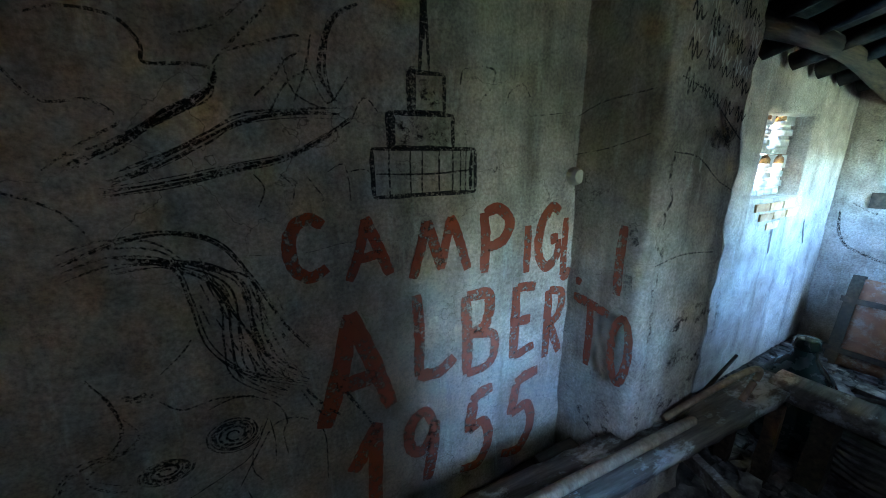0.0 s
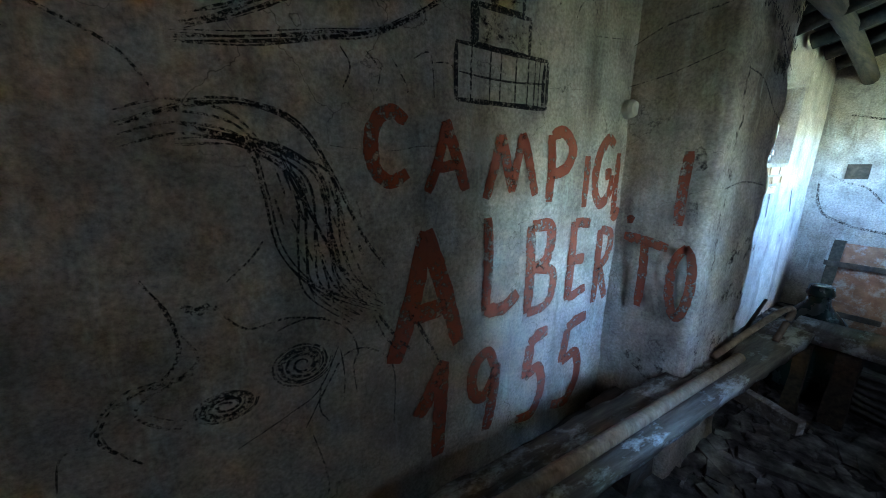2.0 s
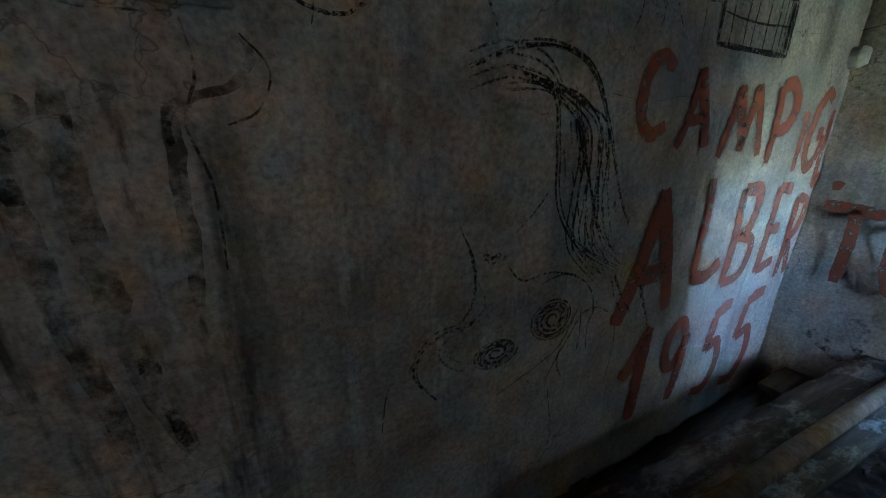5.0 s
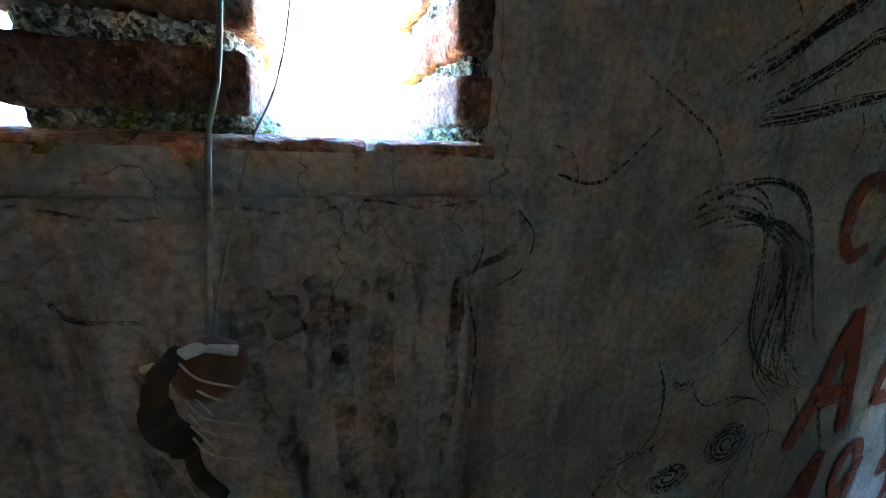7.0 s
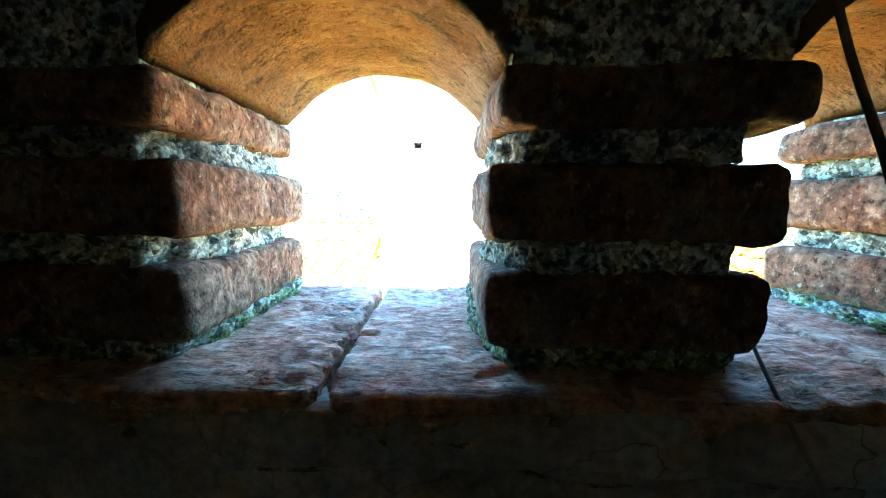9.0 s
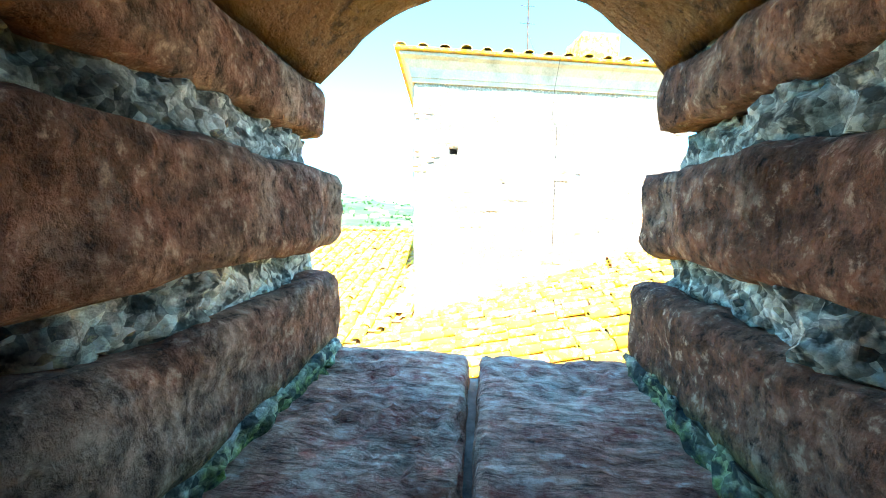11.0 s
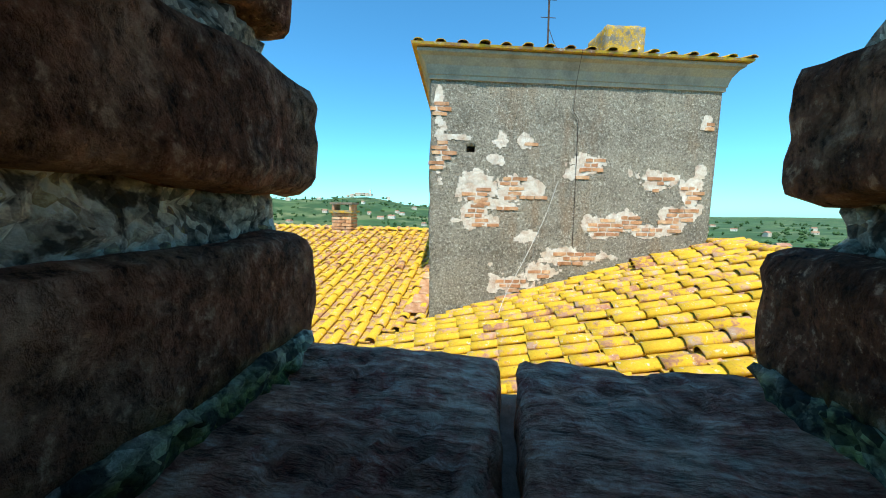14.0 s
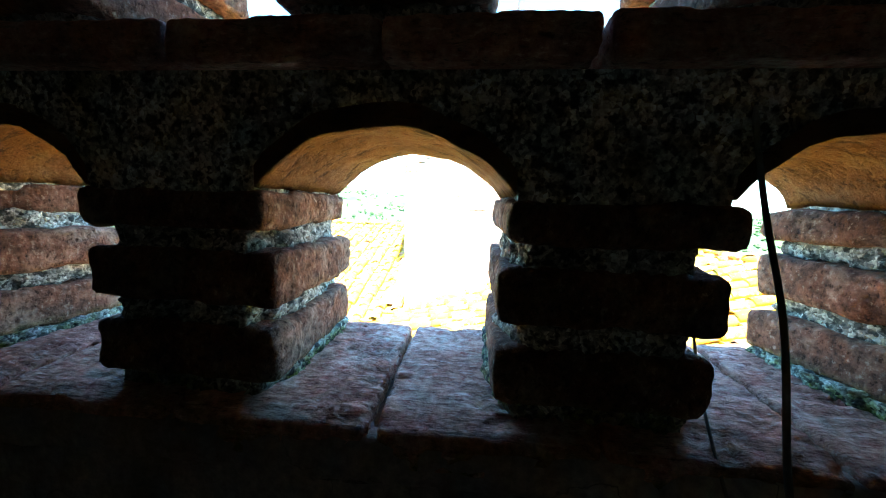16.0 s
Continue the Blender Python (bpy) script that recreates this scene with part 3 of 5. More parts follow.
# far lattice wears the paler brick, its daylight put into the colour
lattice("window_2", FAR_Z0 + 0.045, [(FAR_C + c - 0.074, FAR_C + c + 0.074) for c in (-0.215, 0, 0.215)], [(FAR_C + c - 0.074, FAR_C + c + 0.074) for c in (-0.11, 0.11)], 0.285, 0.09, DEPTH, FAR0, FAR1, FAR_Z0, FAR_Z1 + 0.05, 0.04, "small brick lattice window coloured pale for the daylight on it", (M_DAYLIT, M_DAYLIT, M_DAYLIT, M_ARCH))

# ---- outside: the tower ----
TOWER_A, TOWER_B = Vector((-0.985, 4.8, 0)), Vector((3.12, 5.80, 0))
T_DIR = (TOWER_B - TOWER_A).normalized()
T_LEN = (TOWER_B - TOWER_A).length
T_YAW = math.degrees(math.atan2(T_DIR.y, T_DIR.x))
SKEW = 0.12                                     # the plan is not quite square
T_EAVE = 3.74
m, n, l, b = base("grey_pebbly_render", 0.95)
col = ramp(n, l, tex(n, l, 1.6, 6), [(0.3, (0.20, 0.175, 0.135)), (0.5, (0.31, 0.275, 0.215)), (0.7, (0.39, 0.345, 0.265))])
col = mix(n, l, ramp(n, l, tex(n, l, 2.2, 5, (1, 1, 0.25), shift=8), [(0.56, G(0)), (0.7, G(0.6))]), col, (0.34, 0.22, 0.13))
peb = tex(n, l, 34, 7, rough=0.75, shift=3)
col = mix(n, l, ramp(n, l, peb, [(0.38, G(0.8)), (0.46, G(0))]), col, (0.085, 0.075, 0.055))
col = mix(n, l, ramp(n, l, peb, [(0.54, G(0)), (0.64, G(0.85))]), col, (0.72, 0.67, 0.56))
l.new(col, b.inputs["Base Color"])
bump(n, l, b, peb, 1.0, 0.03)
M_RENDER = m
M_CORNICE = rough_mat("ochre_grey_cornice", (0.27, 0.24, 0.19), (0.40, 0.35, 0.27), (0.46, 0.38, 0.25), 3, 40)
M_BARE = rough_mat("exposed_red_brick", (0.40, 0.17, 0.075), (0.55, 0.29, 0.15), (0.66, 0.47, 0.31), 7, 45, vary=0.6)
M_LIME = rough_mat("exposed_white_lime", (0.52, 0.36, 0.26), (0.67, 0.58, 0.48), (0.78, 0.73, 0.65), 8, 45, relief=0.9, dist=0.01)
M_CHIM = lichen_mat("lichened_grey_chimney", (0.15, 0.14, 0.115), (0.23, 0.21, 0.17), (0.30, 0.27, 0.22), (0.62, 0.37, 0.03), 0.58, 3)
M_IRON = rough_mat("rusty_iron", (0.03, 0.02, 0.016), (0.07, 0.045, 0.032), (0.12, 0.075, 0.05), 20, 80, rough=0.7)
M_WIRE = rough_mat("pale_cable", (0.5, 0.48, 0.44), (0.6, 0.58, 0.54), (0.7, 0.68, 0.64))
tower = thing("tower", "square grey rendered tower with patches of bare brick", "tower", at=(TOWER_A.x, TOWER_A.y, 0))
tower.rotation_euler = (0, 0, radians(T_YAW))


def lean_plan(bm):
    for v in bm.verts:
        v.co.x += SKEW * v.co.y
    return bm


# front of the tower with a square putlog hole through the render
tx, tz = grid_axis(0, T_LEN, 0.07, (0.50, 0.625)), grid_axis(-0.4, T_EAVE - 0.1, 0.07, (2.41, 2.50))
bm, made = bmesh.new(), {}
for i in range(len(tx) - 1):
    for j in range(len(tz) - 1):
        if 0.49 < tx[i] < 0.62 and 2.40 < tz[j] < 2.49:
            continue
        q = []
        for a, b in ((i, j), (i + 1, j), (i + 1, j + 1), (i, j + 1)):
            if (a, b) not in made:
                p = (tx[a], 0, tz[b])
                made[a, b] = bm.verts.new((tx[a], 0.012 * nz(p, 1.6, 4) + 0.006 * nz(p, 7, 6) if 0 < a < len(tx) - 1 else 0, tz[b]))
            q.append(made[a, b])
        bm.faces.new(q)
front = part("front_wall", bm, M_RENDER, tower, "", True)
sol = front.modifiers.new("thickness", "SOLIDIFY")
sol.thickness, sol.offset = 0.22, (1.0 if front.data.polygons[0].normal.y > 0 else -1.0)
bm = bmesh.new()
box(bm, 0, 0.24, -9, T_LEN, 4.2, T_EAVE - 0.1)
part("tower_body", lean_plan(bm), M_RENDER, tower)
bm = bmesh.new()
box(bm, 0, 0.002, -9, T_LEN, 0.238, -0.4)
part("tower_foot", bm, M_RENDER, tower)


def moulding(profile, name, mat):
    """A moulding that runs round the tower: profile of (out, up)."""
    bm = bmesh.new()
    rings = []
    for o, z in profile:
        rings.append([bm.verts.new((x + SKEW * y, y, z)) for x, y in ((-o, -o), (T_LEN + o, -o), (T_LEN + o, 4.2 + o), (-o, 4.2 + o))])
    for a, b in zip(rings[:-1], rings[1:]):
        for k in range(4):
            bm.faces.new((a[k], a[(k + 1) % 4], b[(k + 1) % 4], b[k]))
    bm.faces.new(rings[0][::-1])
    bm.faces.new(rings[-1])
    return part(name, bm, mat, tower)


moulding([(-0.02, 3.36), (0.03, 3.36), (0.03, 3.41), (0.045, 3.42), (0.045, 3.44), (0.05, 3.46), (0.07, 3.53), (0.13, 3.62), (0.18, 3.65), (0.18, 3.69), (-0.02, 3.70)], "cornice", M_CORNICE)
moulding([(-0.02, 3.705), (0.24, 3.70), (0.25, 3.73), (-1.9, 4.35)], "roof_deck", M_PAN)


def cover_tile(seed, length=0.43, r0=0.098, r1=0.078, seg=7):
    """A barrel tile: x uphill, lower end wider."""
    bm = bmesh.new()
    o = random.Random(seed)
    out, inn = [], []
    for k, (x, r) in enumerate(((0, r0), (length * 0.5, (r0 + r1) / 2 + o.uniform(-0.003, 0.003)), (length, r1))):
        a_, b_ = [], []
        for i in range(seg + 1):
            a = math.pi * i / seg
            j = o.uniform(-0.004, 0.004) if k == 0 else 0
            a_.append(bm.verts.new((x + j, r * math.cos(a), r * 0.82 * math.sin(a))))
            b_.append(bm.verts.new((x + j, (r - 0.015) * math.cos(a), (r - 0.015) * 0.82 * math.sin(a))))
        out.append(a_)
        inn.append(b_)
    for k in range(2):
        for i in range(seg):
            bm.faces.new((out[k][i], out[k][i + 1], out[k + 1][i + 1], out[k + 1][i]))
    for i in range(seg):
        bm.faces.new((out[0][i], inn[0][i], inn[0][i + 1], out[0][i + 1]))
    for side in (0, seg):
        for k in range(2):
            bm.faces.new((out[k][side], out[k + 1][side], inn[k + 1][side], inn[k][side]))
    bmesh.ops.recalc_face_normals(bm, faces=bm.faces)
    me = bpy.data.meshes.new("cover_tile")
    bm.to_mesh(me)
    bm.free()
    me.materials.append(M_TILE)
    for p in me.polygons:
        p.use_smooth = len(p.vertices) == 4 and p.area > 0.0015
    return me


TILES = [cover_tile(s, 0.39 + 0.01 * (s % 3), 0.078 + 0.004 * (s % 4), 0.066) for s in range(6)]
STEP, GAUGE = 0.30, 0.262                      # exposed length, spacing of the rows


def tile_pose(p, up, rnd):
    up = Vector(up).normalized()
    side = Vector((0, 0, 1)).cross(up).normalized()
    nrm = up.cross(side)
    m = Matrix((up, side, nrm)).transposed().to_4x4()
    return Matrix.Translation(p) @ m @ Euler((rnd.uniform(-0.06, 0.06), 0.05 + rnd.uniform(-0.02, 0.02), rnd.uniform(-0.045, 0.045))).to_matrix().to_4x4()


def laid_roof(name, label, rows, plane, up, limit=300, step=STEP, gauge=GAUGE, size=1.0):
    """Rows of (start, end, place): tiles from the eave to the ridge; place(s) gives the plan point."""
    roof = thing(name, label, "roof", kind="structure")
    rnd = random.Random(len(name))
    rest, pans = bmesh.new(), bmesh.new()
    count = 0
    jobs = []
    for start, end, place in rows:
        s = start
        while s < end - 0.1:
            jobs.append((place(s), s))
            s += step
    jobs.sort(key=lambda j: j[0][0] ** 2 + j[0][1] ** 2)
    side = Vector((0, 0, 1)).cross(Vector(up)).normalized()
    upn = Vector(up).normalized()
    nrm = upn.cross(side)
    for (x, y), s in jobs:
        p = Vector((x + rnd.uniform(-0.018, 0.018), y + rnd.uniform(-0.018, 0.018), plane(x, y) + 0.03 + rnd.uniform(0, 0.016)))
        m = tile_pose(p, up, rnd) @ Matrix.Scale(size, 4)
        if count < limit:
            ob = new("cover_tile", TILES[rnd.randrange(6)])
            ob.matrix_world = m
            ob.parent = roof
        else:
            me = TILES[rnd.randrange(6)].copy()
            me.transform(m)
            rest.from_mesh(me)
            bpy.data.meshes.remove(me)
        count += 1
        # flat pan between this row and the next
        c = Vector((x, y, plane(x, y))) + side * gauge / 2
        h, ln = 0.4 * gauge, step + 0.05
        q = [c + side * a + upn * b + nrm * (d + 0.018 * (1 - b / ln) + rnd.uniform(0, 0.006)) for a, b, d in ((-h, 0, 0.012), (h, 0, 0.012), (h, ln, 0.0), (-h, ln, 0.0))]
        vs = [pans.verts.new(v) for v in q] + [pans.verts.new(v - nrm * 0.02) for v in q]
        for f in ((0, 1, 2, 3), (1, 0, 4, 5), (2, 1, 5, 6), (3, 2, 6, 7), (0, 3, 7, 4)):
            pans.faces.new([vs[k] for k in f])
    tagged(part("pan_tiles", pans, M_PAN, roof), "flat lichened pan tiles", kind="stuff")
    if rest.verts:
        tagged(part("upper_tiles", rest, M_TILE, roof, "", True), "far barrel tiles", kind="stuff")
    else:
        rest.free()
    return roof


# roof that rises northwards (its eave faces us) and roof that rises eastwards
SL, SR, VX, VY, VZ = 0.27, 0.28, -0.985, 4.8, -0.03
north_plane = lambda x, y: VZ + SL * (y - VY)
east_plane = lambda x, y: VZ + SR * (x - VX)
RIDGE_Y, RIDGE_X, EAVE_Y = 8.72, 3.18, 3.74
rows = []
x = -7.4
while x < -0.9:
    start = max(EAVE_Y, x - VX + VY + 0.05)
    rows.append((start, RIDGE_Y, lambda s, x=x: (x, s)))
    x += GAUGE
laid_roof("roof_1", "tiled roof thick with yellow lichen", rows, north_plane, (0, 1, SL), 300)
rows = []
y = 0.9
while y < 5.85:
    face = VX + (y - VY) * T_DIR.x / T_DIR.y + 0.1 if y > VY else VX + (y - VY)
    start = max(-2.1, face)
    rows.append((start, RIDGE_X - 0.05, lambda s, y=y: (s, y)))
    y += 0.222
laid_roof("roof_2", "tiled roof slope with bright yellow lichen and bare patches", rows, east_plane, (1, 0, SR), 300, 0.265, 0.222, 0.88)
# decks under the tiles, far slopes and ridges
for nm, pts in (("roof_deck_1", [(-7.6, EAVE_Y, 0), (VX - (VY - EAVE_Y), EAVE_Y, 0), (VX, VY, 0), (VX - 0.3, RIDGE_Y, 0), (-7.6, RIDGE_Y, 0)]), ("roof_deck_2", [(-2.1, 0.5, 1), (RIDGE_X, 0.5, 1), (RIDGE_X, 5.85, 1), (VX, VY, 1), (-2.1, VY - 1.115, 1)])):
    bm = bmesh.new()
    tops = [bm.verts.new((x, y, (east_plane if k else north_plane)(x, y) - 0.012)) for x, y, k in pts]
    lows = [bm.verts.new(v.co - Vector((0, 0, 0.10))) for v in tops]
    n_ = len(pts)
    bm.faces.new(tops)
    bm.faces.new(lows[::-1])
    for k in range(n_):
        bm.faces.new((tops[k], lows[k], lows[(k + 1) % n_], tops[(k + 1) % n_]))
    tagged(part(nm, bm, M_PAN), "clay bedding under the roof tiles", "roof", kind="structure")
bm = bmesh.new()
for q in ([(RIDGE_X, 0.5, east_plane(RIDGE_X, 0)), (RIDGE_X, 5.85, east_plane(RIDGE_X, 0)), (7.5, 5.85, -0.1), (7.5, 0.5, -0.1)], [(-7.6, RIDGE_Y, north_plane(0, RIDGE_Y)), (-1.2, RIDGE_Y, north_plane(0, RIDGE_Y)), (-1.2, 13, -0.1), (-7.6, 13, -0.1)]):
    vs = [bm.verts.new((x, y, z - 0.02)) for x, y, z in q]
    lo_ = [bm.verts.new((x, y, z - 0.12)) for x, y, z in q]
    bm.faces.new(vs)
    bm.faces.new(lo_[::-1])
    for k in range(4):
        bm.faces.new((vs[k], lo_[k], lo_[(k + 1) % 4], vs[(k + 1) % 4]))
tagged(part("roof_back_slopes", bm, M_PAN), "far slopes of the tiled roofs", "roof", kind="structure")
rnd = random.Random(5)
ridge = thing("ridge_tiles", "row of lichened ridge tiles along the roof", "ridge", kind="structure")
y = 0.7
while y < 5.6:
    ob = new("ridge_tile", TILES[rnd.randrange(6)])
    ob.matrix_world = tile_pose((RIDGE_X + rnd.uniform(-0.02, 0.02), y, east_plane(RIDGE_X, 0) + 0.05), (0, 1, 0.02), rnd) @ Matrix.Diagonal((1, 1.25, 1.1, 1))
    ob.parent = ridge
    y += 0.34
x = -7.4
while x < -1.2:
    ob = new("ridge_tile", TILES[rnd.randrange(6)])
    ob.matrix_world = tile_pose((x, RIDGE_Y + rnd.uniform(-0.02, 0.02), north_plane(0, RIDGE_Y) + 0.05), (1, 0, 0.01), rnd) @ Matrix.Diagonal((1, 1.2, 1.0, 1))
    ob.parent = ridge
    x += 0.34
# raised strip of tiles on a mortar bed against the tower
for k in range(3):
    y = 4.98 + 0.20 * k
    bed = rough_box(1.80 + 0.05 * k, y - 0.10, -0.02, 3.10, y + 0.10, 0.075, 0.1, 0.01, 0.008, k)
    for v in bed.verts:
        v.co.z += east_plane(v.co.x, 0)
    part("mortar_bed", bed, M_PAN, ridge)
    for q in range(5):
        x = 1.82 + 0.05 * k + 0.26 * q
        ob = new("ridge_tile", TILES[(q + k) % 6])
        ob.matrix_world = tile_pose((x, y, east_plane(x, y) + 0.085), (1, 0, SR), rnd)
        ob.parent = ridge
# tiles along the junction with the tower and along the tower's eaves
for k in range(9):
    s = 0.25 + k * 0.36
    p = TOWER_A + T_DIR * s + Vector((T_DIR.y, -T_DIR.x, 0)) * 0.11
    ob = new("ridge_tile", TILES[k % 6])
    ob.matrix_world = tile_pose((p.x, p.y, east_plane(p.x, p.y) + 0.05), (T_DIR.x, T_DIR.y, SR), rnd)
    ob.parent = ridge
for k in range(10):
    y = 4.98 + k * 0.27
    bm = rough_box(-0.15, -0.17, 0, 0.15, 0.17, 0.022, 0.06, 0.008, 0.006, k)
    flat = part("flat_tile", bm, M_BARE, ridge, "reddish flat tile")
    flat.matrix_basis = tile_pose((-1.22 + 0.055 * (k % 3), y, north_plane(0, y) + 0.085), (0, 1, SL), rnd) @ Matrix.Rotation(0.12 * (k % 2), 4, "Z")
for k in range(17):
    ob = new("eave_tile", TILES[k % 6])
    ob.parent = tower
    ob.matrix_basis = tile_pose((-0.18 + k * 0.285, -0.27 + rnd.uniform(-0.015, 0.015), 3.735), (0, 1, 0.27), rnd) @ Matrix.Diagonal((1, 0.85, 0.5, 1))


# patches where the render has fallen away
def patch(cx, cz, w, h, seed, courses):
    """Pale lime bed of ragged outline with some courses of brick laid bare."""
    o = random.Random(seed)
    w, h = w * 1.14, h * 1.14
    bm, made = bmesh.new(), {}
    cell = 0.016
    for i in range(-int(w / cell), int(w / cell) + 1):
        for j in range(-int(h / cell), int(h / cell) + 1):
            x, z = cx + i * cell, cz + j * cell
            r = math.hypot((x - cx) / (w / 2), (z - cz) / (h / 2))
            if r + 0.75 * nz((x, seed, z), 5, seed) + 0.35 * nz((x, seed, z), 17, seed) > 0.95 or not 0.02 < x < T_LEN - 0.04 or (0.46 < x < 0.66 and 2.37 < z < 2.53):
                continue
            q = []
            for a, b in ((i, j), (i + 1, j), (i + 1, j + 1), (i, j + 1)):
                if (a, b) not in made:
                    p = (cx + a * cell, 0, cz + b * cell)
                    made[a, b] = bm.verts.new((p[0] + 0.006 * nz(p, 40, 3), 0.012 * nz(p, 1.6, 4) + 0.006 * nz(p, 7, 6) - 0.006 + 0.004 * nz(p, 22, seed), p[2] + 0.006 * nz(p, 40, 8)))
                q.append(made[a, b])
            bm.faces.new(q)
    part("lime_patch", bm, M_LIME, tower, "pale lime bed")
    for c in range(courses):
        z = cz - h * 0.40 + c * 0.068
        half = w * o.uniform(0.14, 0.40) * (1 - abs(c - courses / 2) / (courses + 1))
        x = cx - half + o.uniform(-0.1, 0.1)
        while x < cx + half:
            ln = o.uniform(0.10, 0.25)
            part("brick", rough_box(x, 0.012 * nz((x, 0, z), 1.6, 4) - 0.016 + o.uniform(-0.003, 0.003), z, x + ln - 0.012, 0.05, z + 0.052, 0.06, 0.01, 0.008, seed + c + x), M_BARE, tower)
            x += ln


for q in ((0.64, 1.88, 0.44, 0.46, 1, 4), (0.62, 1.55, 0.40, 0.40, 19, 6), (1.02, 1.67, 0.48, 0.13, 2, 1), (0.74, 1.44, 0.58, 0.16, 3, 2), (1.15, 1.98, 0.30, 0.34, 20, 4), (1.06, 1.83, 0.26, 0.16, 21, 1), (1.46, 1.88, 0.33, 0.24, 22, 1), (1.00, 2.59, 0.20, 0.18, 4, 0), (1.33, 2.60, 0.22, 0.18, 5, 1), (0.91, 2.33, 0.18, 0.19, 6, 0),
          (2.28, 2.30, 0.46, 0.26, 7, 3), (2.10, 2.16, 0.34, 0.20, 23, 1), (3.34, 2.12, 0.60, 0.24, 8, 2), (3.30, 1.96, 0.34, 0.12, 24, 1), (3.86, 1.95, 0.26, 0.46, 9, 4), (4.0, 2.20, 0.16, 0.2, 25, 0), (3.72, 1.60, 0.62, 0.26, 26, 3), (3.60, 1.42, 0.40, 0.24, 27, 3), (2.55, 1.38, 0.60, 0.28, 10, 4), (2.92, 1.50, 0.36, 0.30, 11, 3), (3.23, 1.34, 0.62, 0.18, 28, 2),
          (1.44, 1.21, 0.26, 0.16, 12, 0), (1.20, 0.52, 0.62, 0.24, 13, 3), (1.62, 0.72, 0.50, 0.22, 14, 2), (2.10, 0.92, 0.90, 0.22, 29, 3), (0.13, 2.40, 0.20, 0.52, 15, 6), (4.03, 2.90, 0.15, 0.20, 16, 2), (0.10, 3.0, 0.12, 0.4, 17, 4), (0.89, 0.82, 0.08, 0.08, 18, 0), (0.30, 2.60, 0.4, 0.08, 30, 0)):
    patch(*q)
# thin lightning wire down the face and a slack cable to the roof
bm = bmesh.new()
tube(bm, [(1.98, -0.25, 3.72), (2.0, -0.06, 3.35), (2.0, -0.03, 3.0), (2.08, -0.025, 2.9), (2.10, -0.025, 1.1)], 0.004, 5)
part("wire", bm, M_IRON, tower, "thin dark wire")
bm = bmesh.new()
tube(bm, spline([(1.82, -0.03, 2.0), (1.62, -0.12, 1.5), (1.30, -0.30, 0.95), (0.95, -0.55, 0.42), (0.72, -1.1, 0.10), (0.60, -1.9, -0.05)], 5), 0.0045, 5)
part("cable", bm, M_WIRE, tower, "pale slack cable")
bm = bmesh.new()
tube(bm, [(1.78, 0.5, 3.8), (1.76, 0.5, 5.3)], 0.014, 6)
for zz in (4.5, 4.75, 4.95):
    tube(bm, [(1.65, 0.5, zz), (1.88, 0.5, zz)], 0.006, 4)
tube(bm, spline([(1.78, 0.5, 4.35), (1.95, 0.45, 4.0), (2.3, 0.4, 3.95)], 4), 0.005, 4)
part("antenna", bm, M_IRON, tower, "thin metal aerial")
ch = part("chimney", rough_box(2.62, 0.35, 3.6, 3.22, 0.95, 4.38, 0.06, 0.015, 0.01, 3), M_CHIM, tower, "stubby chimney crusted with yellow lichen", True)
# chimney on the lower roof
chim = thing("chimney", "small brick chimney with a tile cap", "chimney", at=(-4.05, 8.55, 0))
for k in range(9):
    for (x0, y0, x1, y1) in ((-0.27, -0.2, -0.02, 0.2), (0.0, -0.2, 0.27, 0.2)) if k % 2 else ((-0.27, -0.2, 0.09, 0.2), (0.11, -0.2, 0.27, 0.2)):
        part("brick", rough_box(x0, y0, 0.72 + k * 0.085, x1, y1, 0.72 + k * 0.085 + 0.075, 0.12, 0.008, 0.006, k + x0), M_BARE, chim)
part("coping", rough_box(-0.33, -0.26, 1.485, 0.33, 0.26, 1.55, 0.1, 0.01, 0.008, 2), M_CHIM, chim)
for x0 in (-0.27, 0.20):
    part("cap_post", rough_box(x0, -0.18, 1.55, x0 + 0.07, 0.18, 1.70, 0.08, 0.008, 0.005, x0), M_BARE, chim)
part("cap_slab", rough_box(-0.31, -0.22, 1.70, 0.31, 0.22, 1.76, 0.1, 0.01, 0.008, 9), M_CHIM, chim)
pipe = thing("flue_pipe", "short clay flue pipe on the roof", "pipe", at=(-6.2, 8.4, 0))
bm = bmesh.new()
tube(bm, [(0, 0, 0.8), (0, 0, 1.36)], 0.07, 10)
part("pipe", bm, M_CHIM, pipe)
bm = bmesh.new()
tube(bm, [(0, 0, 1.36), (0, 0, 1.41), (0, 0, 1.45)], [0.10, 0.11, 0.03], 10)
part("pipe_cap", bm, M_CHIM, pipe)
gut = thing("gutter", "grey metal gutter along the eave", "gutter")
bm = bmesh.new()
gz_ = north_plane(0, EAVE_Y) - 0.06
for k in range(9):
    a, b = [math.pi * (1 + j / 8) for j in (k, k + 1)] if k < 8 else (0, 0)
    if k < 8:
        q = [(x, EAVE_Y - 0.07 + 0.07 * math.cos(t), gz_ + 0.07 * math.sin(t)) for x, t in ((-7.5, a), (-2.1, a), (-2.1, b), (-7.5, b))]
        bm.faces.new([bm.verts.new(v) for v in q])
bmesh.ops.remove_doubles(bm, verts=bm.verts, dist=0.0005)
g_ = part("trough", bm, M_CORNICE, gut)
s_ = g_.modifiers.new("thickness", "SOLIDIFY")
s_.thickness = 0.006

